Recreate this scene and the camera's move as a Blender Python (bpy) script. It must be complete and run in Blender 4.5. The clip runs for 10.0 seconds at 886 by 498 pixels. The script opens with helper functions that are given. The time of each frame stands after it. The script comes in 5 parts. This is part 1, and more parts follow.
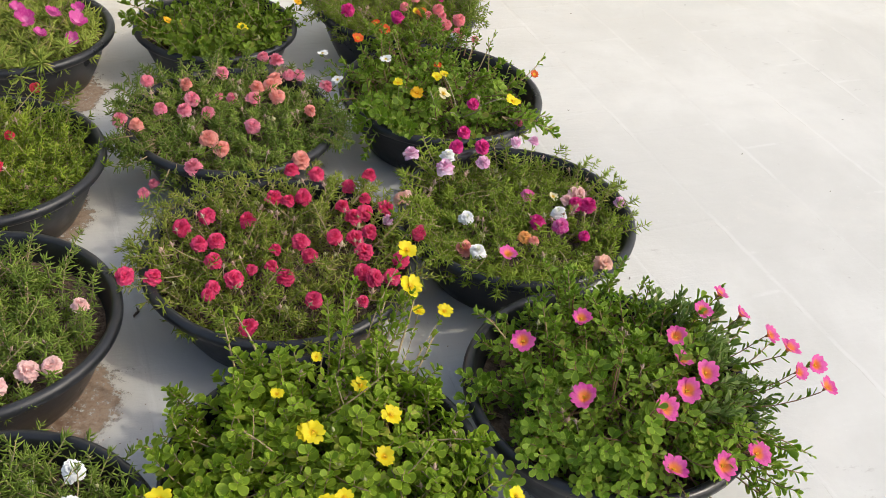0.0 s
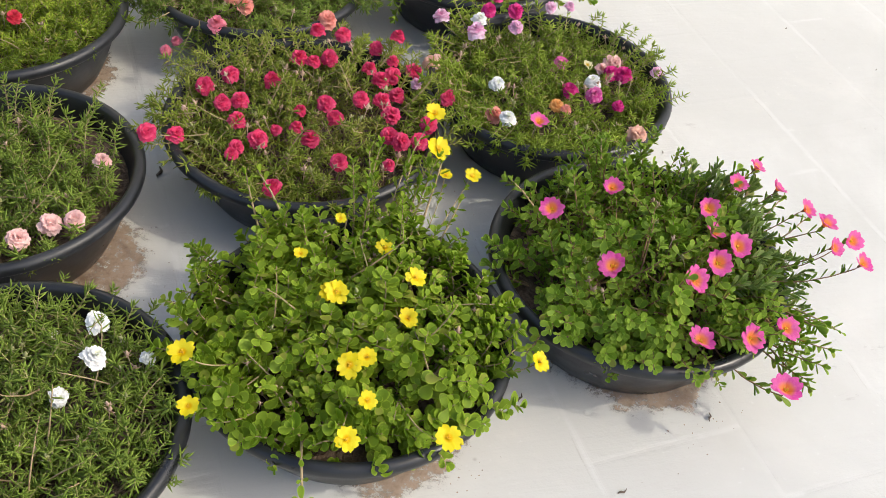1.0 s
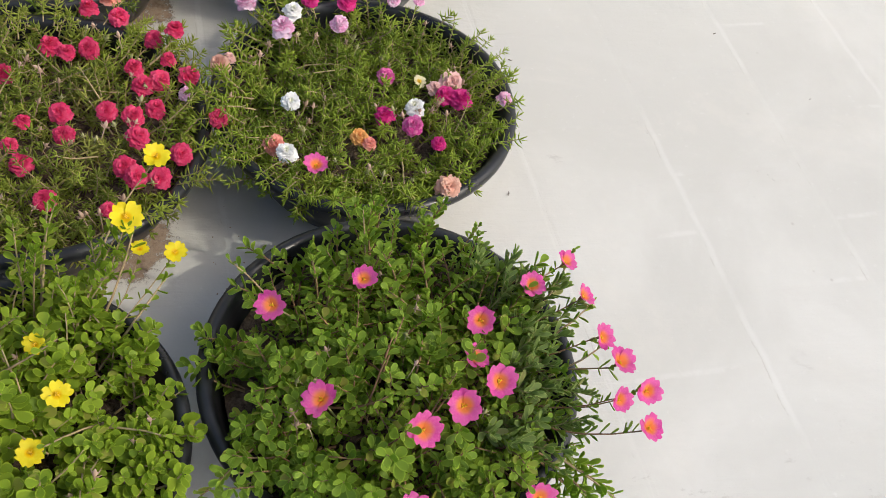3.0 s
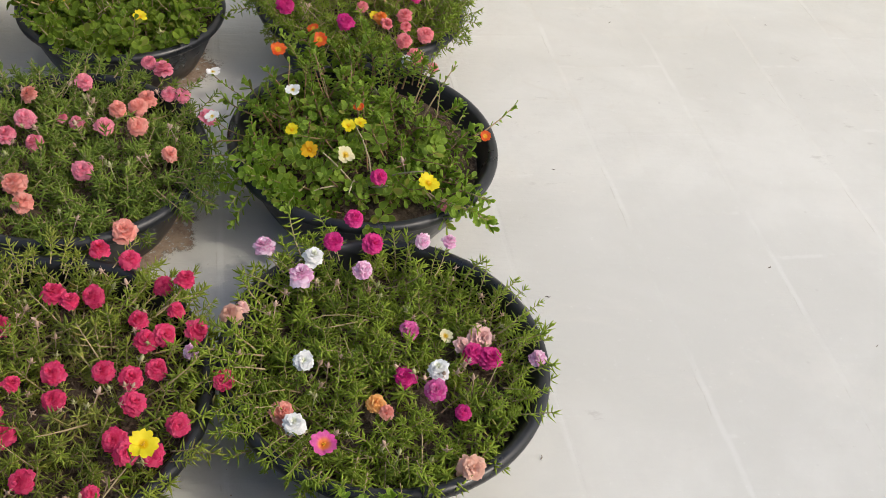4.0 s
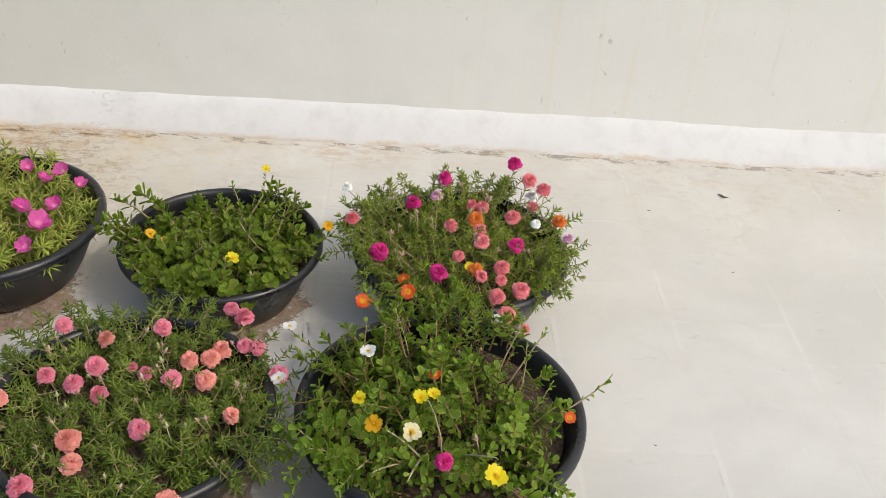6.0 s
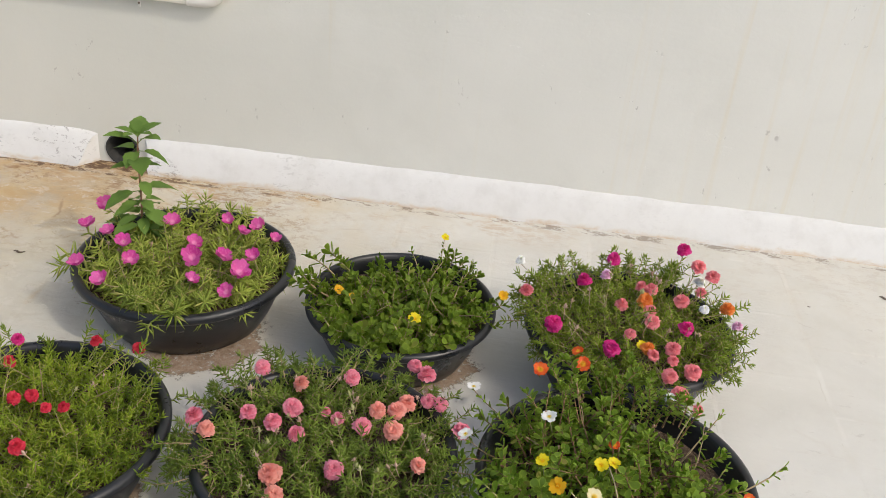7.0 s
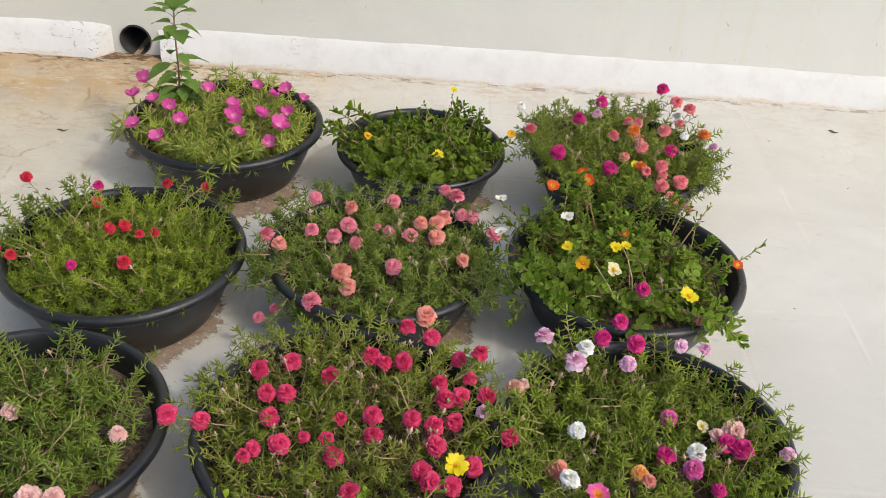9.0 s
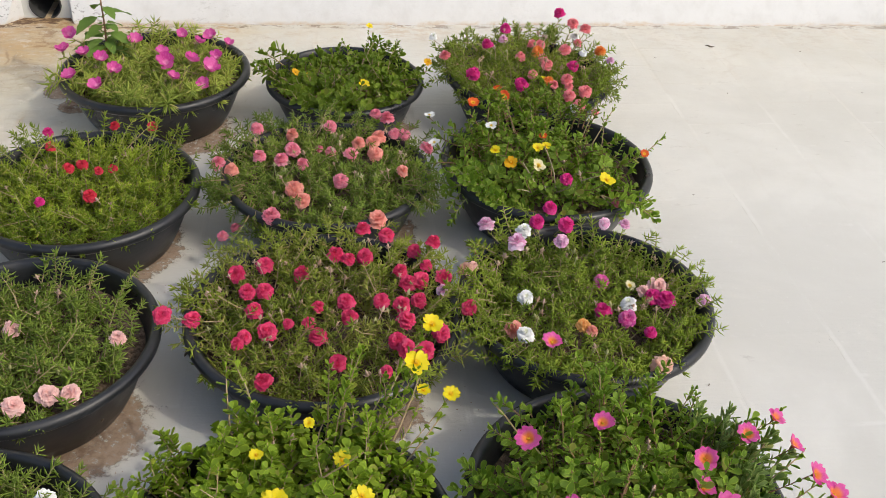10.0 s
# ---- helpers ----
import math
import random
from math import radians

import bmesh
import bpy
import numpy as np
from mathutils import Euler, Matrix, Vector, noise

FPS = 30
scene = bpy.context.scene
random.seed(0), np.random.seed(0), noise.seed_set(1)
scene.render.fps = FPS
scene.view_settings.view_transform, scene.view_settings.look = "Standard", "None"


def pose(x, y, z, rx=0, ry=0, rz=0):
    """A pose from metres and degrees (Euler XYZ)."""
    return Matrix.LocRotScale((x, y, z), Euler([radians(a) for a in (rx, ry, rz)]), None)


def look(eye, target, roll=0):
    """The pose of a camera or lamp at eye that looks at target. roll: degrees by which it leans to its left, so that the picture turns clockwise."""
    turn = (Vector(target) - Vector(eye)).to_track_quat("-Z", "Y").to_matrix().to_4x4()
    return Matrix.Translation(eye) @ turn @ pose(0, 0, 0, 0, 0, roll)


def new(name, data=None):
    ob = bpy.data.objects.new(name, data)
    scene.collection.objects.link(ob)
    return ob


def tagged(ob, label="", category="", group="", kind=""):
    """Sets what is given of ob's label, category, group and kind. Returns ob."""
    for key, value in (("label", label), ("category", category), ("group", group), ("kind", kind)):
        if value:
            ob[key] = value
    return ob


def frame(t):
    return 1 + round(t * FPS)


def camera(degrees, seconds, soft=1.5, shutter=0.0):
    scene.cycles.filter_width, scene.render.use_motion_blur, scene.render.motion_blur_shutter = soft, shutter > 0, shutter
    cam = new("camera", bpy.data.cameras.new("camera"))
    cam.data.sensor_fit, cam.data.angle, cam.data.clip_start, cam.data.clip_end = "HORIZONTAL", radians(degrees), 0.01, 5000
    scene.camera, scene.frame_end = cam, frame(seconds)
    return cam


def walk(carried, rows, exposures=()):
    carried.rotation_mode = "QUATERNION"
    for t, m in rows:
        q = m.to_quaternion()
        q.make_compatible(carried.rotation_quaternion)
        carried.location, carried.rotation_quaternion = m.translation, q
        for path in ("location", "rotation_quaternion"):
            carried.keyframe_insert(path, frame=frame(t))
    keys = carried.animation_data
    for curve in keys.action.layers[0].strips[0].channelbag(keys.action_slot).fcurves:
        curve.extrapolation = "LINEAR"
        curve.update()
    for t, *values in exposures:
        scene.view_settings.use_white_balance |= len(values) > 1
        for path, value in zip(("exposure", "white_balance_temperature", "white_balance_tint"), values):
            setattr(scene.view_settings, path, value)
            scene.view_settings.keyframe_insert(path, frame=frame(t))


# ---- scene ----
cam = camera(49.1, 10.0, soft=0.9)
PATH = [
    (0, (-0.017, 0.047, 1.005), (0.497, 1.55, -0.211), 6.7),
    (0.5, (-0.015, 0.043, 0.995), (0.514, 1.542, -0.219), 6.8),
    (0.8, (-0.014, 0.047, 0.977), (0.482, 1.467, -0.341), 7.3),
    (1, (-0.016, 0.052, 0.967), (0.429, 1.41, -0.431), 7.8),
    (1.2, (-0.012, 0.06, 0.962), (0.381, 1.383, -0.486), 8.2),
    (1.5, (0.015, 0.088, 0.958), (0.398, 1.353, -0.544), 8.8),
    (2, (0.099, 0.213, 0.951), (0.596, 1.367, -0.605), 11.0),
    (2.2, (0.148, 0.266, 0.953), (0.72, 1.385, -0.602), 12.1),
    (3.3, (0.421, 0.353, 0.966), (0.694, 1.604, -0.57), 11.7),
    (3.5, (0.425, 0.385, 0.973), (0.674, 1.704, -0.509), 10.6),
    (4, (0.42, 0.511, 0.982), (0.68, 1.935, -0.398), 9.5),
    (4.5, (0.447, 0.604, 0.994), (0.675, 2.075, -0.342), 7.8),
    (5, (0.507, 0.676, 1.009), (0.566, 2.262, -0.208), 5.5),
    (5.2, (0.521, 0.691, 1.011), (0.552, 2.296, -0.181), 5.1),
    (6.3, (0.492, 0.657, 1.024), (0.37, 2.326, -0.071), 5.2),
    (6.5, (0.467, 0.638, 1.026), (0.308, 2.322, -0.04), 5.3),
    (7, (0.397, 0.588, 1.033), (0.095, 2.294, 0.033), 5.4),
    (7.5, (0.351, 0.569, 1.031), (-0.115, 2.255, 0.062), 5.7),
    (8, (0.318, 0.517, 1.018), (-0.171, 2.191, 0.04), 4.9),
    (8.5, (0.312, 0.414, 1.001), (-0.128, 2.087, -0.003), 4.6),
    (9, (0.315, 0.276, 1.004), (0.149, 1.93, -0.108), 4.1),
    (9.5, (0.297, 0.164, 1.005), (0.308, 1.827, -0.106), 3.8),
    (10, (0.239, 0.075, 1.001), (0.306, 1.711, -0.147), 3.5),
]

EXPOSURES = [(0.0, 0.60), (0.6, 0.61), (1.2, 0.81), (1.6, 0.80), (2.0, 0.70), (2.2, 0.67), (3.5, 0.45), (5.0, 0.38), (7.0, 0.33), (8.5, 0.41), (10.0, 0.44)]
walk(cam, [(t, look(eye, target, roll)) for t, eye, target, roll in PATH], EXPOSURES)

# ---- light: sun halfway up from the front right, hazy sky ----
SUN = Vector((0.102, -0.058, 0.118)).normalized()
SUN_STRENGTH, SKY_STRENGTH = 0.82, 0.150
world = bpy.data.worlds.new("world")
scene.world = world
world.use_nodes = True
wn = world.node_tree
sky = wn.nodes.new("ShaderNodeTexSky")
sky.sky_type, sky.sun_disc = "NISHITA", False
sky.sun_elevation = math.asin(SUN.z)
sky.sun_rotation = math.atan2(SUN.x, SUN.y)
sky.air_density, sky.dust_density, sky.ozone_density = 1.0, 3.4, 0.6
wn.links.new(sky.outputs[0], wn.nodes["Background"].inputs[0])
wn.nodes["Background"].inputs[1].default_value = SKY_STRENGTH
sun = new("sun", bpy.data.lights.new("sun", "SUN"))
sun.data.energy, sun.data.angle, sun.data.color = SUN_STRENGTH, radians(0.8), (1.0, 0.960, 0.83)
sun.matrix_world = look(SUN * 8, (0, 0, 0))


# ---- materials ----
class Mat:
    """A node material; the methods add nodes and give sockets."""

    def __init__(self, name, rough=0.6, spec=0.4):
        self.m = bpy.data.materials.new(name)
        self.m.use_nodes = True
        self.t = self.m.node_tree
        self.p = self.t.nodes["Principled BSDF"]
        self.p.inputs["Roughness"].default_value = rough
        self.p.inputs["Specular IOR Level"].default_value = spec

    def put(self, socket, value):
        if isinstance(value, (int, float)):
            socket.default_value = value
        elif isinstance(value, tuple):
            socket.default_value = (*value, 1.0) if len(value) == 3 and socket.type == "RGBA" else value
        else:
            self.t.links.new(value, socket)

    def pos(self, kind="world"):
        if kind == "world":
            return self.t.nodes.new("ShaderNodeNewGeometry").outputs["Position"]
        return self.t.nodes.new("ShaderNodeTexCoord").outputs["Object"]

    def noise(self, vec, scale, detail=4, rough=0.6, warp=0.0):
        n = self.t.nodes.new("ShaderNodeTexNoise")
        self.put(n.inputs["Vector"], vec)
        n.inputs["Scale"].default_value, n.inputs["Detail"].default_value = scale, detail
        n.inputs["Roughness"].default_value, n.inputs["Distortion"].default_value = rough, warp
        return n.outputs["Fac"]

    def voronoi(self, vec, scale, feature="F1"):
        n = self.t.nodes.new("ShaderNodeTexVoronoi")
        n.feature = feature
        self.put(n.inputs["Vector"], vec)
        n.inputs["Scale"].default_value = scale
        return n.outputs["Distance"]

    def ramp(self, fac, lo, hi, a=0.0, b=1.0):
        n = self.t.nodes.new("ShaderNodeMapRange")
        n.interpolation_type = "SMOOTHSTEP"
        self.put(n.inputs[0], fac)
        for i, v in enumerate((lo, hi, a, b)):
            n.inputs[i + 1].default_value = v
        return n.outputs[0]

    def mix(self, fac, a, b, blend="MIX"):
        n = self.t.nodes.new("ShaderNodeMix")
        n.data_type, n.blend_type = "RGBA", blend
        self.put(n.inputs["Factor"], fac)
        self.put(n.inputs["A"], a)
        self.put(n.inputs["B"], b)
        return n.outputs["Result"]

    def math(self, op, a, b=0.0):
        n = self.t.nodes.new("ShaderNodeMath")
        n.operation = op
        self.put(n.inputs[0], a)
        self.put(n.inputs[1], b)
        return n.outputs[0]

    def split(self, vec):
        n = self.t.nodes.new("ShaderNodeSeparateXYZ")
        self.put(n.inputs[0], vec)
        return n.outputs

    def mapped(self, vec, scale=(1, 1, 1), turn=0.0):
        n = self.t.nodes.new("ShaderNodeMapping")
        self.put(n.inputs[0], vec)
        n.inputs["Scale"].default_value = scale
        n.inputs["Rotation"].default_value = (0, 0, radians(turn))
        return n.outputs[0]

    def island(self):
        return self.t.nodes.new("ShaderNodeNewGeometry").outputs["Random Per Island"]

    def random(self):
        return self.t.nodes.new("ShaderNodeObjectInfo").outputs["Random"]

    def bump(self, height, strength=0.3, distance=0.002):
        n = self.t.nodes.new("ShaderNodeBump")
        n.inputs["Strength"].default_value, n.inputs["Distance"].default_value = strength, distance
        self.put(n.inputs["Height"], height)
        self.t.links.new(n.outputs[0], self.p.inputs["Normal"])
        return n

    def color(self, value):
        self.put(self.p.inputs["Base Color"], value)
        return self

    def thin(self, value, share):
        """Lets part of the light through, as leaves and petals do."""
        tr = self.t.nodes.new("ShaderNodeBsdfTranslucent")
        self.put(tr.inputs[0], value)
        mx = self.t.nodes.new("ShaderNodeMixShader")
        mx.inputs[0].default_value = share
        self.t.links.new(self.p.outputs[0], mx.inputs[1])
        self.t.links.new(tr.outputs[0], mx.inputs[2])
        self.t.links.new(mx.outputs[0], self.t.nodes["Material Output"].inputs[0])
        return self


TURN, TILE, U0, V0, SHIFT = 6.4, 0.208, 1.077, 1.088, 0.104


def floor_material(name):
    """Whitewashed clay tiles: brushed wash, beads over the joints, old cream and ochre wash towards the wall and the drain."""
    m = Mat(name, 0.75, 0.25)
    p = m.pos()
    x, y, z = m.split(p)
    wob = m.t.nodes.new("ShaderNodeTexNoise")
    m.put(wob.inputs["Vector"], p)
    wob.inputs["Scale"].default_value, wob.inputs["Detail"].default_value = 11, 3
    wscale = m.t.nodes.new("ShaderNodeVectorMath")
    wscale.operation = "SCALE"
    wscale.inputs["Scale"].default_value = 0.05
    m.put(wscale.inputs[0], wob.outputs["Color"])
    warped = m.t.nodes.new("ShaderNodeVectorMath")
    warped.operation = "ADD"
    m.put(warped.inputs[0], p)
    m.put(warped.inputs[1], wscale.outputs[0])
    # tile grid
    jit = m.math("MULTIPLY", m.math("SUBTRACT", m.noise(p, 16, 4, 0.6), 0.5), 0.010)
    c0, s0 = math.cos(radians(TURN)), math.sin(radians(TURN))
    u = m.math("ADD", m.math("MULTIPLY", x, c0), m.math("MULTIPLY", y, s0))
    v = m.math("SUBTRACT", m.math("MULTIPLY", y, c0), m.math("MULTIPLY", x, s0))
    gu = m.math("DIVIDE", m.math("SUBTRACT", m.math("ADD", u, jit), U0), TILE)
    col = m.math("FLOOR", gu)
    odd = m.math("PINGPONG", col, 1.0)
    gv = m.math("DIVIDE", m.math("ADD", m.math("SUBTRACT", m.math("ADD", v, jit), V0), m.math("MULTIPLY", odd, SHIFT)), TILE)
    row = m.math("FLOOR", gv)
    du = m.math("MULTIPLY", m.math("PINGPONG", gu, 0.5), TILE)
    dv = m.math("MULTIPLY", m.math("PINGPONG", gv, 0.5), TILE)
    tile_id = m.t.nodes.new("ShaderNodeCombineXYZ")
    m.put(tile_id.inputs[0], col)
    m.put(tile_id.inputs[1], row)
    shade = m.t.nodes.new("ShaderNodeTexWhiteNoise")
    m.put(shade.inputs["Vector"], tile_id.outputs[0])
    shade = shade.outputs["Value"]
    big = m.noise(p, 2.6, 5, 0.6, 0.4)
    mid = m.noise(p, 14, 6, 0.65, 0.3)
    fine = m.noise(p, 90, 4, 0.7)
    c = m.mix(m.ramp(big, 0.35, 0.7), (0.560, 0.556, 0.515), (0.650, 0.646, 0.605))
    c = m.mix(m.ramp(shade, 0.0, 1.0, 0, 0.18), c, (0.535, 0.530, 0.495))
    c = m.mix(m.ramp(mid, 0.50, 0.72, 0, 0.35), c, (0.575, 0.565, 0.53))
    c = m.mix(m.ramp(fine, 0.6, 0.8, 0, 0.3), c, (0.80, 0.80, 0.78))
    brush = m.noise(m.mapped(p, (6, 60, 1), 24), 1.0, 5, 0.7, 0.3)
    c = m.mix(m.ramp(brush, 0.5, 0.78, 0, 0.22), c, (0.57, 0.56, 0.53))
    blotch = m.ramp(m.noise(p, 4.3, 7, 0.7, 0.5), 0.52, 0.66)
    c = m.mix(m.math("MULTIPLY", blotch, 0.22), c, (0.665, 0.64, 0.58))
    # grey scuffs in small groups
    scuff = m.math("MULTIPLY", m.ramp(m.noise(m.mapped(p, (1, 2.2, 1), -20), 17, 6, 0.7, 0.4), 0.60, 0.68), m.ramp(m.noise(p, 2.3, 2), 0.52, 0.60))
    c = m.mix(m.math("MULTIPLY", scuff, 0.5), c, (0.42, 0.40, 0.37))
    # beads of wash over the joints, broken here and there
    gate = m.ramp(m.noise(p, 7.5, 6, 0.7), 0.53, 0.62)
    bead_u = m.math("MULTIPLY", m.ramp(du, 0.001, 0.0065, 1, 0), m.ramp(m.noise(p, 3.7, 6, 0.65), 0.44, 0.60))
    bead_v = m.math("MULTIPLY", m.ramp(dv, 0.001, 0.006, 1, 0), m.ramp(m.noise(p, 6.1, 5, 0.65), 0.53, 0.62))
    bead = m.math("MAXIMUM", bead_u, bead_v)
    c = m.mix(m.math("MULTIPLY", bead, 0.20), c, (0.78, 0.775, 0.75))
    # darker line along each bead's left edge: the ridge's shade, put into the colour
    bead_shade = m.math("MULTIPLY", m.math("MULTIPLY", m.ramp(m.math("ABSOLUTE", m.math("SUBTRACT", du, 0.006)), 0.0, 0.0016, 1, 0), m.ramp(m.math("SUBTRACT", m.math("FRACT", gu), 0.5), 0.0, 0.01)), gate)
    c = m.mix(m.math("MULTIPLY", bead_shade, 0.42), c, (0.44, 0.41, 0.36))
    # the old wash towards the wall and the drain
    sway = m.math("MULTIPLY", m.math("SUBTRACT", m.noise(p, 1.6, 6, 0.65, 0.3), 0.5), 1.5)
    near = m.ramp(m.math("ADD", v, m.math("MULTIPLY", sway, 0.8)), 1.35, 2.35)
    left = m.ramp(m.math("ADD", x, m.math("MULTIPLY", sway, 0.7)), -0.75, 0.20, 1.0, 0.12)
    side = m.math("MULTIPLY", m.ramp(m.math("ADD", x, m.math("MULTIPLY", sway, 0.7)), -0.85, -0.28, 1, 0), m.ramp(m.math("ADD", v, sway), 0.5, 1.3))
    old = m.math("MAXIMUM", m.math("MULTIPLY", near, left), side)
    peel = m.noise(p, 6, 10, 0.72, 0.3)
    c = m.mix(m.math("MULTIPLY", old, m.ramp(peel, 0.34, 0.60, 0.55, 1.0)), c, (0.535, 0.488, 0.370))
    ochre = m.math("MULTIPLY", m.ramp(m.math("ADD", v, m.math("MULTIPLY", sway, 0.30)), 2.02, 2.46), m.ramp(m.math("ADD", x, m.math("MULTIPLY", sway, 0.6)), -0.8, 0.25, 1.0, 0.14))
    c = m.mix(m.math("MULTIPLY", ochre, m.ramp(m.noise(p, 7, 8, 0.72, 0.4), 0.40, 0.60, 0.08, 0.68)), c, (0.525, 0.410, 0.215))
    # sand that the drain washes out over the tiles
    wash = m.math("MULTIPLY", m.ramp(m.math("ADD", v, m.math("MULTIPLY", sway, 0.45)), 2.12, 2.40), m.ramp(m.math("ADD", x, m.math("MULTIPLY", sway, 0.5)), -0.72, -0.42, 1.0, 0.0))
    c = m.mix(m.math("MULTIPLY", wash, m.ramp(m.noise(m.mapped(p, (1, 2.4, 1), -14), 5, 8, 0.72, 0.5), 0.36, 0.62, 0.30, 0.85)), c, (0.47, 0.315, 0.155))
    grimy = m.math("MULTIPLY", side, m.ramp(m.noise(m.mapped(p, (1, 2.6, 1), -10), 7.5, 10, 0.76, 0.5), 0.52, 0.60))
    c = m.mix(m.math("MULTIPLY", grimy, 0.42), c, (0.385, 0.315, 0.215))
    stripe = m.math("MULTIPLY", m.math("MULTIPLY", old, m.ramp(m.math("MINIMUM", du, m.math("ADD", dv, 0.004)), 0.0, 0.013, 1, 0)), m.ramp(m.noise(p, 9, 8, 0.75), 0.46, 0.62, 0.0, 0.7))
    c = m.mix(stripe, c, (0.47, 0.345, 0.19))
    flake = m.math("MULTIPLY", old, m.ramp(m.noise(m.mapped(p, (1, 1.5, 1), -10), 22, 8, 0.72, 0.3), 0.56, 0.60))
    c = m.mix(m.math("MULTIPLY", flake, 0.40), c, (0.64, 0.60, 0.53))
    grey = m.math("MULTIPLY", old, m.ramp(m.noise(p, 3.4, 6, 0.68), 0.50, 0.62))
    c = m.mix(m.math("MULTIPLY", grey, 0.6), c, (0.475, 0.445, 0.385))
    dirt = m.math("MULTIPLY", old, m.math("MULTIPLY", m.ramp(m.noise(p, 17, 10, 0.78, 0.3), 0.47, 0.62), m.ramp(m.noise(p, 2.7, 4), 0.40, 0.60, 0.25, 1.0)))
    c = m.mix(m.math("MULTIPLY", dirt, 0.45), c, (0.40, 0.33, 0.24))
    nick = m.math("MULTIPLY", m.math("MULTIPLY", old, m.ramp(m.noise(m.mapped(p, (1, 1.7, 1), -12), 24, 9, 0.8, 0.5), 0.595, 0.625)), m.ramp(m.noise(p, 4.1, 4), 0.46, 0.56))
    c = m.mix(m.math("MULTIPLY", nick, 0.75), c, (0.25, 0.165, 0.095))
    rust = m.math("MULTIPLY", m.math("MULTIPLY", ochre, m.ramp(m.noise(p, 4.2, 3), 0.46, 0.57)), m.ramp(m.noise(m.mapped(p, (1, 1.8, 1), -8), 30, 9, 0.8, 0.3), 0.505, 0.545))
    c = m.mix(m.math("MULTIPLY", rust, 0.85), c, (0.27, 0.150, 0.075))
    peeled = m.math("MULTIPLY", m.math("MULTIPLY", m.ramp(m.math("ADD", v, m.math("MULTIPLY", sway, 0.10)), 2.34, 2.46), m.ramp(m.noise(p, 4.6, 3), 0.47, 0.57)), m.ramp(m.noise(m.mapped(p, (1, 2.2, 1), -8), 27, 9, 0.8, 0.3), 0.46, 0.56))
    c = m.mix(m.math("MULTIPLY", peeled, m.ramp(x, -0.1, 0.5, 0.7, 0.12)), c, (0.44, 0.285, 0.14))
    # the broken seam at the fillet's foot
    seam = m.math("MULTIPLY", m.ramp(m.math("ADD", v, m.math("MULTIPLY", m.noise(p, 24, 4, 0.7), 0.022)), 2.480, 2.487), m.ramp(m.noise(m.mapped(p, (9, 20, 1), -TURN), 1.0, 9, 0.8, 0.3), 0.50, 0.54))
    c = m.mix(m.math("MULTIPLY", seam, m.math("ADD", m.math("MULTIPLY", left, 0.45), 0.50)), c, (0.13, 0.075, 0.042))
    # dark specks, cracks
    spot = m.math("MULTIPLY", m.ramp(m.voronoi(p, 26), 0.0, 0.10, 1, 0), m.ramp(m.noise(p, 5, 2), 0.55, 0.7))
    c = m.mix(m.math("MULTIPLY", spot, 0.6), c, (0.30, 0.27, 0.24))
    vein = m.math("MULTIPLY", m.math("MULTIPLY", old, m.ramp(m.voronoi(warped.outputs[0], 3.6, "DISTANCE_TO_EDGE"), 0.0, 0.016, 1, 0)), m.ramp(m.noise(p, 7, 6, 0.7), 0.49, 0.57))
    c = m.mix(m.math("MULTIPLY", vein, 0.6), c, (0.30, 0.19, 0.11))
    m.color(c)
    h = m.math("ADD", m.math("ADD", m.math("MULTIPLY", mid, 0.6), m.math("MULTIPLY", flake, 0.35)), m.math("MULTIPLY", fine, 0.25))
    h = m.math("SUBTRACT", m.math("ADD", h, m.math("MULTIPLY", brush, 0.4)), m.math("ADD", m.math("MULTIPLY", m.math("ADD", nick, rust), 0.3), m.math("MULTIPLY", bead_shade, 0.12)))
    h = m.math("SUBTRACT", m.math("ADD", h, m.math("MULTIPLY", bead, 0.11)), m.math("MULTIPLY", dirt, 0.35))
    m.bump(h, 0.5, 0.004)
    return m.m


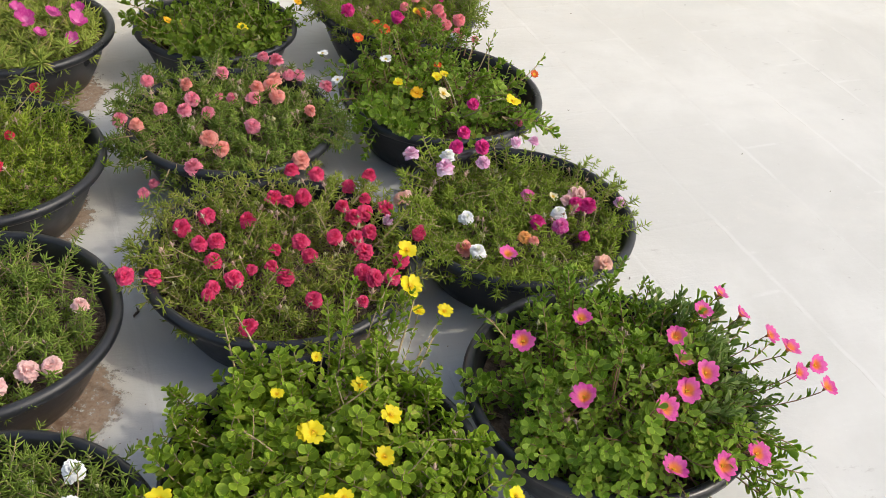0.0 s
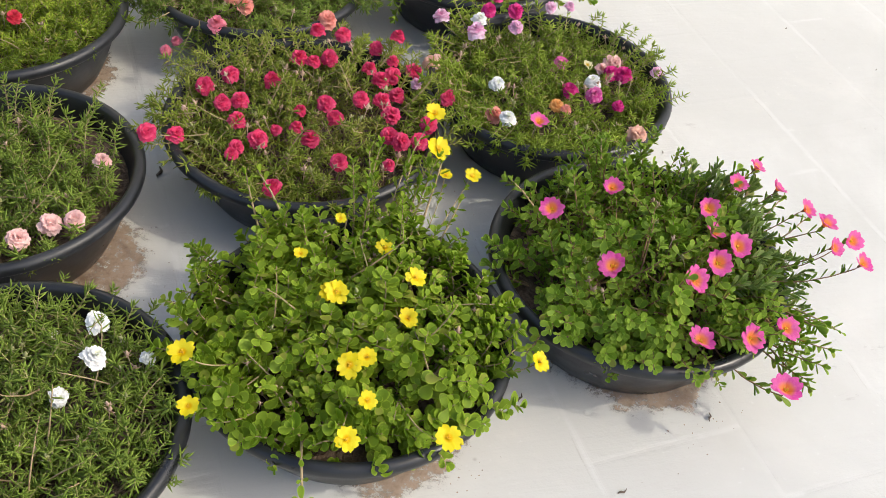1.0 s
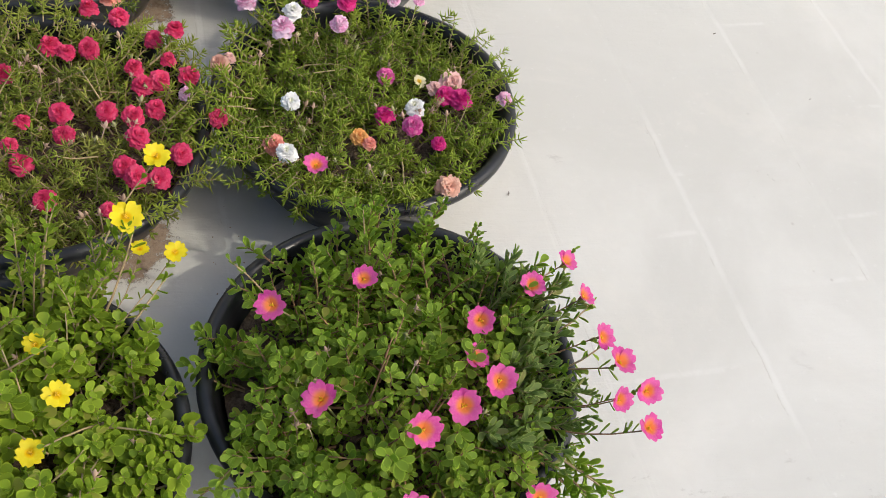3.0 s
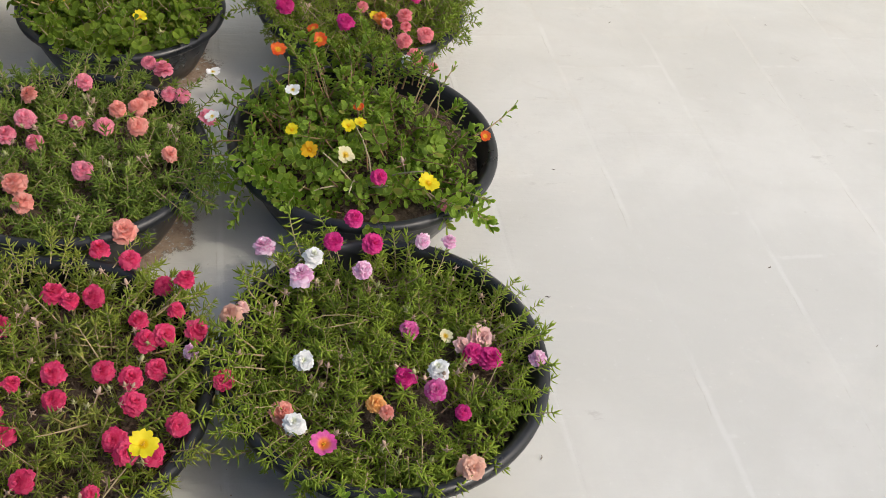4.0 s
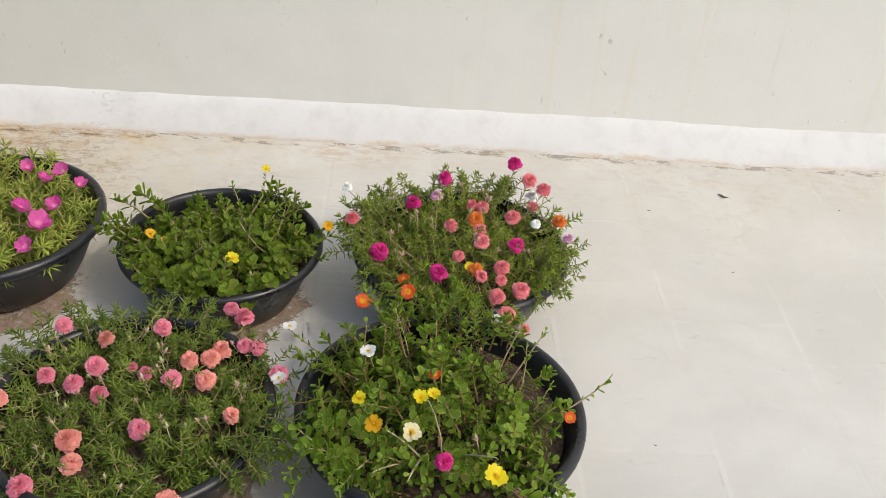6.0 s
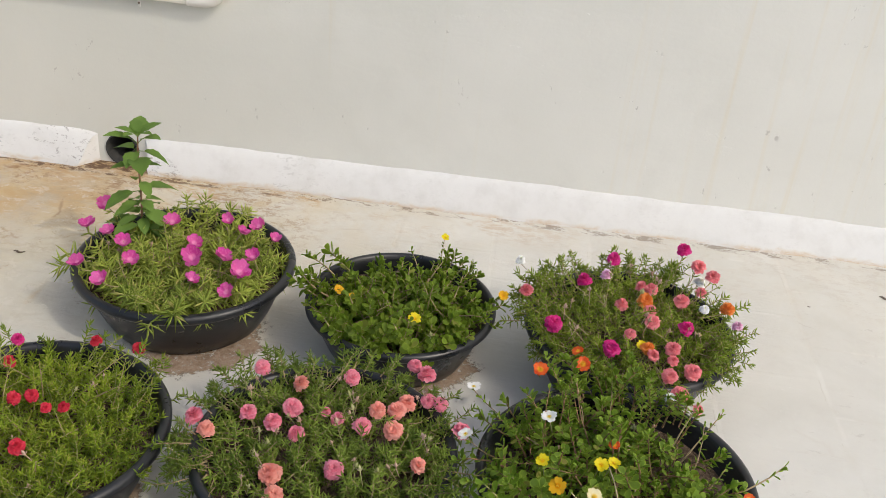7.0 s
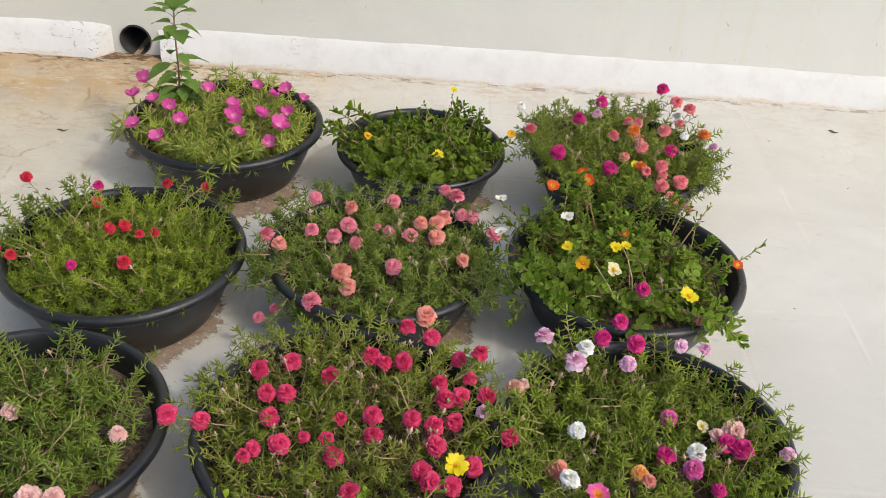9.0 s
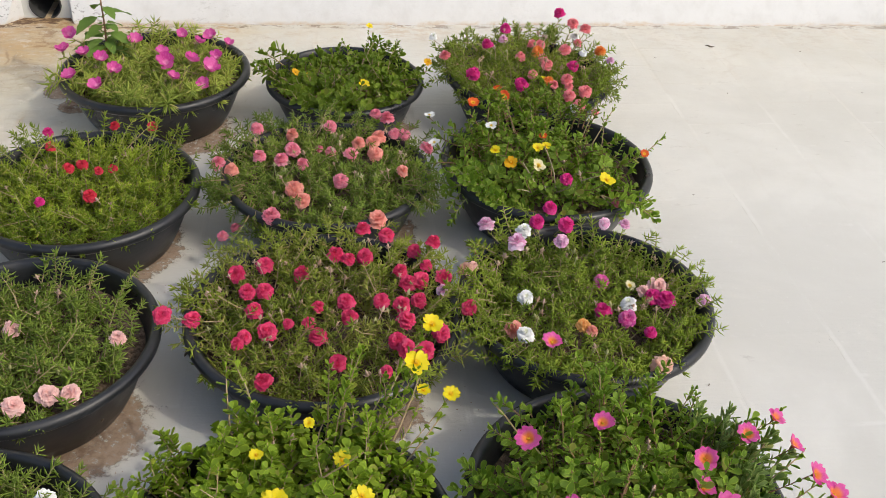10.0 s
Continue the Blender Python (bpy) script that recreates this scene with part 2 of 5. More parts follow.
def wall_material():
    m = Mat("wall_paint", 0.7, 0.25)
    p = m.pos()
    big = m.noise(p, 1.7, 4, 0.55, 0.3)
    mid = m.noise(p, 11, 5, 0.6)
    fine = m.noise(p, 120, 3, 0.6)
    c = m.mix(m.ramp(big, 0.3, 0.7), (0.640, 0.636, 0.592), (0.695, 0.691, 0.648))
    c = m.mix(m.ramp(mid, 0.5, 0.75, 0, 0.4), c, (0.612, 0.608, 0.565))
    streak = m.math("MULTIPLY", m.noise(m.mapped(p, (26, 26, 0.7)), 1.0, 4, 0.6), m.ramp(m.split(p)[0], -0.6, 0.8, 0.86, 1.0))
    c = m.mix(m.ramp(streak, 0.54, 0.74, 0, 0.5), c, (0.66, 0.59, 0.44))
    # darker, greyer tone towards the wall's left end, broken up by noise
    left_tone = m.math("ADD", m.split(p)[0], m.math("MULTIPLY", m.math("SUBTRACT", big, 0.5), 1.6))
    c = m.mix(m.ramp(left_tone, -1.2, 0.6, 0.65, 0), c, (0.548, 0.552, 0.498))
    chip = m.math("MULTIPLY", m.ramp(m.noise(m.mapped(p, (1, 1, 0.7)), 42, 7, 0.7, 0.4), 0.64, 0.665), m.ramp(m.noise(p, 5, 3), 0.52, 0.57))
    c = m.mix(m.math("MULTIPLY", chip, 0.65), c, (0.40, 0.385, 0.355))
    flake = m.ramp(m.noise(m.mapped(p, (1, 1, 2.2)), 16, 6, 0.75, 1.2), 0.69, 0.73)
    c = m.mix(m.math("MULTIPLY", flake, 0.45), c, (0.78, 0.77, 0.74))
    scab = m.math("MULTIPLY", m.ramp(m.noise(m.mapped(p, (1, 1, 1.8)), 21, 7, 0.72, 0.9), 0.55, 0.60), m.ramp(m.noise(p, 2.6, 3), 0.63, 0.69))
    run = m.math("MULTIPLY", m.ramp(m.noise(m.mapped(p, (60, 60, 1.6)), 1.0, 3, 0.5), 0.66, 0.74), m.ramp(m.noise(p, 2.1, 3), 0.50, 0.60))
    c = m.mix(m.math("MULTIPLY", run, 0.14), c, (0.45, 0.43, 0.38))
    m.color(c)
    trowel = m.noise(m.mapped(p, (3, 3, 9)), 3.0, 6, 0.65, 0.8)
    m.bump(m.math("ADD", m.math("MULTIPLY", trowel, 0.35), m.math("ADD", m.math("ADD", m.math("MULTIPLY", fine, 0.12), m.math("MULTIPLY", mid, 0.4)), m.math("MULTIPLY", m.math("SUBTRACT", m.math("ADD", flake, m.math("MULTIPLY", scab, 0.4)), chip), 0.4))), 0.5, 0.004)
    return m.m


def fillet_material():
    m = Mat("white_fillet", 0.7, 0.25)
    p = m.pos()
    z = m.split(p)[2]
    mid = m.noise(p, 16, 6, 0.65)
    c = m.mix(m.ramp(mid, 0.4, 0.75), (0.645, 0.645, 0.630), (0.58, 0.576, 0.556))
    blot = m.math("MULTIPLY", m.ramp(m.noise(m.mapped(p, (1.0, 1, 2)), 70, 5, 0.7, 0.5), 0.56, 0.61), m.math("MULTIPLY", m.ramp(m.noise(p, 4.3, 3), 0.45, 0.56), m.ramp(m.split(p)[0], -0.55, -0.2, 1.0, 0.08)))
    c = m.mix(m.math("MULTIPLY", blot, 0.8), c, (0.24, 0.23, 0.215))
    low = m.math("MULTIPLY", m.ramp(m.math("ADD", z, m.math("MULTIPLY", mid, 0.03)), 0.014, 0.026, 1, 0), m.ramp(m.noise(m.mapped(p, (9, 9, 30)), 1.0, 8, 0.8, 0.9), 0.40, 0.60, 0.05, 0.75))
    c = m.mix(low, c, (0.50, 0.36, 0.20))
    m.color(c)
    m.bump(m.math("ADD", mid, m.math("MULTIPLY", blot, -0.4)), 0.4, 0.004)
    return m.m


def plastic_material(name, base, dust, rough=0.36):
    m = Mat(name, rough, 0.5)
    p = m.pos()
    n = m.noise(p, 9, 5, 0.65)
    n2 = m.noise(m.mapped(p, (4, 4, 60)), 3.0, 4, 0.7)
    f = m.math("MULTIPLY", m.ramp(n, 0.35, 0.75), m.ramp(n2, 0.35, 0.7, 0.25, 1.0))
    m.color(m.mix(m.math("MULTIPLY", f, 0.7), base, dust))
    m.put(m.p.inputs["Roughness"], m.ramp(n, 0.3, 0.7, rough - 0.06, rough + 0.2))
    m.bump(m.noise(p, 60, 3), 0.08, 0.002)
    return m.m


def leaf_material(name, dark, bright, old, glow=0.34, rough=0.38):
    m = Mat(name, rough + 0.12, 0.20)
    o = m.random()
    i = m.island()
    p = m.pos()
    c = m.mix(m.ramp(o, 0.0, 1.0), dark, bright)
    c = m.mix(m.ramp(i, 0.35, 1.0, 0, 0.55), c, bright)
    c = m.mix(m.ramp(i, 0.0, 0.10, 0.7, 0), c, old)
    patch = m.noise(p, 9, 3, 0.5)
    c = m.mix(m.ramp(patch, 0.45, 0.72, 0, 0.3), c, old if name.endswith("dry") else bright)
    if name.startswith("broad"):
        rim = m.t.nodes.new("ShaderNodeAttribute")
        rim.attribute_name = "margin"
        c = m.mix(m.ramp(rim.outputs["Fac"], 0.66, 0.98, 0, 0.9), c, (min(1.0, 1.6 * bright[0]), min(1.0, 1.5 * bright[1]), 1.5 * bright[2]))
    fine = m.noise(m.pos("object"), 300, 2)
    c = m.mix(m.ramp(fine, 0.3, 0.8, 0, 0.25), c, bright)
    m.color(c)
    m.thin(m.mix(0.5, c, (0.30, 0.48, 0.05)), glow)
    return m.m


def stem_material(name, a, b):
    m = Mat(name, 0.55, 0.3)
    m.color(m.mix(m.ramp(m.random(), 0, 1), m.mix(m.noise(m.pos(), 60, 2), a, b), b))
    return m.m


def petal_material(name, edge, throat=None, reach=0.006, vein=0.25, pale=None, share=0.42):
    """edge: the petal's colour; throat: the colour round the centre, as far as reach; share: how much light passes through."""
    m = Mat(name, 0.5, 0.25)
    p = m.pos("object")
    x, y, z = m.split(p)
    r = m.math("SQRT", m.math("ADD", m.math("MULTIPLY", x, x), m.math("MULTIPLY", y, y)))
    light = tuple(min(1.0, 0.25 + 0.85 * v) for v in edge) if pale is None else pale
    c = m.mix(m.ramp(m.island(), 0.0, 1.0, 0, vein), edge, light)
    c = m.mix(m.ramp(m.random(), 0.0, 1.0, 0, 0.3), c, tuple(v * 0.78 for v in edge))
    streak = m.noise(m.mapped(p, (420, 420, 120)), 1.0, 2)
    c = m.mix(m.ramp(streak, 0.45, 0.75, 0, vein), c, light)
    if throat:
        c = m.mix(m.ramp(r, reach * 0.45, reach, 1, 0), c, throat)
    m.color(c)
    m.thin(c, share)
    return m.m


def plain_material(name, color, rough=0.6, spread=0.2, scale=40.0):
    m = Mat(name, rough, 0.35)
    n = m.noise(m.pos(), scale, 4)
    m.color(m.mix(m.ramp(n, 0.3, 0.7), tuple(v * (1 - spread) for v in color), tuple(min(1, v * (1 + spread)) for v in color)))
    m.bump(n, 0.2, 0.002)
    return m.m


def soil_material():
    m = Mat("soil", 0.95, 0.1)
    p = m.pos()
    n = m.noise(p, 130, 5, 0.75)
    c = m.mix(m.ramp(n, 0.35, 0.7), (0.060, 0.042, 0.030), (0.20, 0.145, 0.10))
    m.color(m.mix(m.ramp(m.noise(p, 14, 3), 0.5, 0.7, 0, 0.5), c, (0.23, 0.165, 0.11)))
    m.bump(n, 0.9, 0.006)
    return m.m


def soil_shade_material():
    """Dried soil washed out from under a bowl: ragged, thinning to nothing. Two discs of it paint the herb's shadow."""
    m = Mat("soil_and_shade", 0.95, 0.1)
    p = m.pos()
    x, y, z = m.split(m.pos("object"))
    r = m.math("SQRT", m.math("ADD", m.math("MULTIPLY", x, x), m.math("MULTIPLY", y, y)))
    rag = m.noise(p, 11, 7, 0.72, 0.4)
    grain = m.noise(p, 95, 6, 0.8)
    clump = m.noise(p, 30, 5, 0.7)
    rr = m.math("ADD", r, m.math("MULTIPLY", m.math("SUBTRACT", rag, 0.5), 0.85))
    edge = m.ramp(rr, 0.66, 0.84, 1, 0)
    thick = m.ramp(m.math("ADD", rr, m.math("MULTIPLY", m.math("SUBTRACT", clump, 0.5), 0.5)), 0.40, 0.70, 1, 0)
    a = m.math("MULTIPLY", edge, m.ramp(m.math("ADD", grain, m.math("MULTIPLY", m.math("SUBTRACT", edge, 0.6), 0.22)), 0.45, 0.56, 0.10, 0.80))
    c = m.mix(m.ramp(grain, 0.35, 0.7), (0.47, 0.36, 0.27), (0.27, 0.185, 0.125))
    c = m.mix(m.math("MULTIPLY", thick, m.ramp(clump, 0.42, 0.62, 0.0, 0.9)), c, (0.175, 0.105, 0.065))
    m.color(c)
    m.put(m.p.inputs["Alpha"], m.math("MAXIMUM", a, m.math("MULTIPLY", thick, m.ramp(grain, 0.42, 0.58, 0.15, 0.85))))
    m.bump(grain, 0.5, 0.003)
    return m.m


def patch_material():
    m = Mat("bare_clay", 0.85, 0.2)
    p = m.pos()
    n = m.noise(p, 40, 5, 0.7)
    m.color(m.mix(m.ramp(n, 0.35, 0.65), (0.26, 0.095, 0.055), (0.36, 0.16, 0.10)))
    m.bump(n, 0.5, 0.002)
    return m.m


FLOOR = floor_material("white_washed_floor")
WALL = wall_material()
FILLET = fillet_material()
PLASTIC = plastic_material("black_plastic", (0.011, 0.012, 0.0135), (0.042, 0.044, 0.047), 0.30)
PVC = plastic_material("white_pipe", (0.74, 0.725, 0.685), (0.63, 0.60, 0.54), 0.4)
DRAIN = plain_material("dark_drain", (0.05, 0.05, 0.048), 0.7)
IRON = plain_material("rusty_clip", (0.22, 0.17, 0.13), 0.6)
SOIL = soil_material()
SOIL_SHADE = soil_shade_material()
CLAY = patch_material()
CRUMB = plain_material("soil_crumb", (0.24, 0.16, 0.10), 0.95, 0.5, 200)
TWIG = plain_material("dry_twig", (0.13, 0.10, 0.075), 0.9, 0.4, 90)

LEAVES = {
    "needle": leaf_material("needle_leaf", (0.096, 0.153, 0.018), (0.355, 0.459, 0.056), (0.431, 0.331, 0.125)),
    "needle_dark": leaf_material("needle_leaf_dark", (0.081, 0.135, 0.021), (0.294, 0.397, 0.064), (0.363, 0.305, 0.125)),
    "needle_dry": leaf_material("needle_leaf_dry", (0.096, 0.138, 0.018), (0.318, 0.388, 0.052), (0.453, 0.322, 0.146)),
    "needle_lime": leaf_material("needle_leaf_lime", (0.104, 0.166, 0.016), (0.376, 0.487, 0.042), (0.474, 0.385, 0.114)),
    "needle_pale": leaf_material("needle_leaf_pale", (0.125, 0.190, 0.025), (0.504, 0.581, 0.109), (0.616, 0.497, 0.199)),
    "broad": leaf_material("broad_leaf", (0.160, 0.264, 0.019), (0.335, 0.462, 0.043), (0.504, 0.474, 0.101), 0.52, 0.34),
    "broad_mid": leaf_material("broad_leaf_mid", (0.098, 0.166, 0.018), (0.226, 0.318, 0.036), (0.340, 0.300, 0.078), 0.52, 0.34),
    "broad_olive": leaf_material("broad_leaf_olive", (0.130, 0.231, 0.025), (0.316, 0.455, 0.056), (0.495, 0.413, 0.102), 0.52, 0.34),
    "broad_leggy": leaf_material("broad_leaf_leggy", (0.119, 0.211, 0.026), (0.297, 0.419, 0.057), (0.428, 0.332, 0.095), 0.52, 0.34),
    "broad_pale": leaf_material("broad_leaf_pale", (0.165, 0.245, 0.070), (0.345, 0.440, 0.140), (0.48, 0.42, 0.18), 0.52, 0.40),
    "herb": leaf_material("herb_leaf", (0.085, 0.16, 0.03), (0.16, 0.26, 0.055), (0.22, 0.27, 0.07), 0.28, 0.5),
}
STEMS = {
    "green": stem_material("green_stem", (0.27, 0.32, 0.10), (0.38, 0.33, 0.15)),
    "brown": stem_material("brown_stem", (0.30, 0.20, 0.11), (0.40, 0.31, 0.17)),
    "tan": stem_material("dry_stem", (0.34, 0.27, 0.16), (0.46, 0.38, 0.24)),
    "red": stem_material("red_stem", (0.28, 0.11, 0.07), (0.25, 0.17, 0.08)),
}
PETALS = {
    "crim": petal_material("crimson_petal", (0.78, 0.050, 0.175), None, vein=0.35, pale=(0.88, 0.20, 0.34)),
    "red": petal_material("red_petal", (0.69, 0.035, 0.075), None, vein=0.25, pale=(0.82, 0.14, 0.18)),
    "pink": petal_material("pink_petal", (0.86, 0.245, 0.35), None, vein=0.45, pale=(0.93, 0.52, 0.58)),
    "salm": petal_material("salmon_petal", (0.88, 0.36, 0.30), None, vein=0.4, pale=(0.93, 0.58, 0.48)),
    "cor": petal_material("coral_petal", (0.87, 0.25, 0.29), None, vein=0.45, pale=(0.93, 0.48, 0.48)),
    "peach": petal_material("peach_petal", (0.89, 0.55, 0.43), None, vein=0.3, pale=(0.93, 0.74, 0.63)),
    "pale": petal_material("pale_pink_petal", (0.89, 0.56, 0.53), None, vein=0.4, pale=(0.93, 0.74, 0.68), share=0.32),
    "white": petal_material("white_petal", (0.93, 0.93, 0.91), (0.86, 0.87, 0.70), 0.004, pale=(0.95, 0.95, 0.94), share=0.24),
    "whis": petal_material("white_single_petal", (0.86, 0.86, 0.84), (0.80, 0.76, 0.30), 0.006, pale=(0.9, 0.9, 0.89), share=0.26),
    "lilac": petal_material("lilac_petal", (0.83, 0.38, 0.62), None, vein=0.8, pale=(0.94, 0.80, 0.88), share=0.32),
    "lilm": petal_material("mauve_petal", (0.74, 0.08, 0.38), None, vein=0.5, pale=(0.88, 0.44, 0.64)),
    "mag": petal_material("magenta_petal", (0.74, 0.028, 0.27), None, vein=0.3, pale=(0.86, 0.16, 0.44)),
    "mags": petal_material("magenta_cup_petal", (0.68, 0.060, 0.36), (0.84, 0.32, 0.58), 0.005, vein=0.4, pale=(0.86, 0.28, 0.58)),
    "hotp": petal_material("hot_pink_petal", (0.78, 0.075, 0.38), (0.92, 0.30, 0.08), 0.0098, vein=0.3, pale=(0.90, 0.28, 0.54)),
    "yels": petal_material("yellow_petal", (0.90, 0.74, 0.008), (0.86, 0.56, 0.0), 0.006, vein=0.2, pale=(0.93, 0.82, 0.10)),
    "gold": petal_material("golden_petal", (0.86, 0.46, 0.01), (0.82, 0.33, 0.0), 0.006, vein=0.2, pale=(0.9, 0.58, 0.05)),
    "crea": petal_material("cream_petal", (0.86, 0.78, 0.46), (0.84, 0.60, 0.08), 0.007, vein=0.3, pale=(0.9, 0.86, 0.66)),
    "apri": petal_material("apricot_petal", (0.88, 0.47, 0.15), None, vein=0.35, pale=(0.92, 0.64, 0.30)),
    "oran": petal_material("orange_petal", (0.88, 0.27, 0.05), None, vein=0.35, pale=(0.92, 0.52, 0.18)),
    "ored": petal_material("orange_red_petal", (0.80, 0.085, 0.02), (0.88, 0.45, 0.03), 0.0075, vein=0.3, pale=(0.88, 0.28, 0.04)),
}
POLLEN = plain_material("pollen", (0.85, 0.52, 0.03), 0.7, 0.2, 300)
HUSK = leaf_material("withered_bud", (0.42, 0.28, 0.19), (0.66, 0.46, 0.36), (0.60, 0.36, 0.28), 0.2)
BUD = leaf_material("bud_green", (0.32, 0.34, 0.12), (0.52, 0.50, 0.26), (0.55, 0.40, 0.24), 0.2)


# ---- builders ----
def mesh_from(name, verts, faces, mats, slots=None, smooth=True):
    me = bpy.data.meshes.new(name)
    me.from_pydata([tuple(v) for v in verts], [], faces)
    for m in mats:
        me.materials.append(m)
    if slots is not None:
        me.polygons.foreach_set("material_index", slots)
    me.polygons.foreach_set("use_smooth", [smooth] * len(me.polygons))
    me.update()
    return me


def mesh_of(name, bm, mats, smooth=True):
    me = bpy.data.meshes.new(name)
    bm.normal_update()
    bm.to_mesh(me)
    bm.free()
    for m in mats:
        me.materials.append(m)
    me.polygons.foreach_set("use_smooth", [smooth] * len(me.polygons))
    return me


def part(name, mesh, parent, m=None, label=""):
    """Links a mesh as one object under a thing or a part."""
    ob = new(name, mesh)
    ob.parent = parent
    if m is not None:
        ob.matrix_basis = m
    return tagged(ob, label)


def thing(name, m, label, category, group="", mesh=None, kind=""):
    ob = new(name, mesh)
    ob.matrix_basis = m
    return tagged(ob, label, category, group, kind)


def aim(at, direction, spin=0.0, size=1.0):
    """A pose at a point whose z looks along a direction."""
    q = Vector(direction).to_track_quat("Z", "Y").to_matrix().to_4x4()
    return Matrix.Translation(at) @ q @ Matrix.Rotation(spin, 4, "Z") @ Matrix.Scale(size, 4)


class Soup:
    """Vertices, faces and slots gathered for one mesh."""

    def __init__(self):
        self.v, self.f, self.s, self.edge = [], [], [], []

    def add(self, verts, faces, slot=0, m=None, edge=None):
        k = len(self.v)
        self.edge += edge or [0.0] * len(verts)
        self.v += [m @ Vector(v) for v in verts] if m is not None else [Vector(v) for v in verts]
        self.f += [tuple(i + k for i in f) for f in faces]
        self.s += [slot] * len(faces)

    def mesh(self, name, mats):
        me = mesh_from(name, self.v, self.f, mats, self.s)
        if any(self.edge):
            me.attributes.new("margin", "FLOAT", "POINT").data.foreach_set("value", self.edge)
        return me


def tube(points, radii, sides=5):
    """A tube along points, closed at its tip."""
    verts, faces = [], []
    n = len(points)
    for i, p in enumerate(points):
        a = Vector(points[min(i + 1, n - 1)]) - Vector(points[max(i - 1, 0)])
        q = a.to_track_quat("Z", "Y")
        for k in range(sides):
            w = 2 * math.pi * k / sides
            verts.append(Vector(p) + q @ Vector((math.cos(w), math.sin(w), 0)) * radii[i])
    for i in range(n - 1):
        for k in range(sides):
            j = (k + 1) % sides
            faces.append((i * sides + k, i * sides + j, (i + 1) * sides + j, (i + 1) * sides + k))
    faces.append(tuple((n - 1) * sides + k for k in range(sides)))
    return verts, faces


def needle(length, r, bend):
    """A fleshy needle leaf along z, bending towards x."""
    v, f = [], []
    for t, k in ((0.0, 0.6), (0.5, 1.0)):
        for j in range(3):
            w = 2 * math.pi * j / 3
            v.append((bend * t * t + r * k * math.cos(w), r * k * math.sin(w), length * t))
    v.append((bend, 0, length))
    for j in range(3):
        i = (j + 1) % 3
        f += [(j, i, 3 + i, 3 + j), (3 + j, 3 + i, 6)]
    return v, f


def broad(length, width, cup, thick=0.0007):
    """A fleshy spoon-shaped leaf along z; its upper face looks along -x. Upper and lower skin meet in a sharp rim."""
    rows = ((0.0, 0.12), (0.22, 0.36), (0.48, 0.84), (0.70, 1.0), (0.87, 0.84), (0.965, 0.46))
    n = len(rows)
    top, low, f = [], [], []
    for t, w in rows:
        h = 0.5 * width * w
        arch = -cup * length * t * t
        rim = arch - 0.20 * h
        top += [(rim, -h, length * t), (arch, 0, length * t), (rim, h, length * t)]
        low += [(rim, -h, length * t), (arch + thick * 1.3, 0, length * t), (rim, h, length * t)]
    tip = (-cup * length, 0, length)
    for k, flip in ((0, False), (3 * n + 1, True)):
        for i in range(n - 1):
            a, b = k + 3 * i, k + 3 * i + 3
            f += [q[::-1] if flip else q for q in ((a, b, b + 1, a + 1), (a + 1, b + 1, b + 2, a + 2))]
        a, e = k + 3 * (n - 1), k + 3 * n
        f += [q[::-1] if flip else q for q in ((a, e, a + 1), (a + 1, e, a + 2))]
    return top + [tip] + low + [tip], f


BROAD_RIM = ([1, 0, 1] * 6 + [1]) * 2


def shoot(rng, style):
    """One leafy shoot about z, its foot at the origin: stem and leaves in one soup."""
    s = Soup()
    count, length, ll, lw = style["count"], style["length"], style["leaf"], style["width"]
    length *= rng.uniform(0.8, 1.25)
    bx, by = rng.uniform(-0.3, 0.3) * length, rng.uniform(-0.3, 0.3) * length
    at = lambda t: Vector((bx * t * t, by * t * t, length * t))
    s.add(*tube([at(t) for t in (0, 0.4, 0.75, 1.0)], [style["stem"] * k for k in (1, 0.85, 0.7, 0.4)], 4), 1)
    turn = rng.uniform(0, 6)
    for i in range(count):
        u = (i + 0.5) / count
        t = style["bare"] + (1 - style["bare"]) * (1 - (1 - u) ** 1.4)
        turn += 2.39996 + rng.uniform(-0.3, 0.3)
        lean = radians(style["open"] * (1 - style["close"] * u ** 3) + rng.uniform(-1, 1) * style["wild"])
        size = ll * rng.uniform(0.75, 1.15) * (0.72 + 0.4 * math.sin(math.pi * min(1, u * 1.05)))
        m = Matrix.Translation(at(t)) @ Matrix.Rotation(turn, 4, "Z") @ Matrix.Rotation(lean, 4, "Y")
        if style["kind"] == "needle":
            s.add(*needle(size, lw * rng.uniform(0.85, 1.2), -size * rng.uniform(0.0, 0.28)), 0, m)
        else:
            s.add(*broad(size, size * lw * rng.uniform(0.85, 1.15), rng.uniform(-0.12, 0.22)), 0, m, BROAD_RIM)
    return s


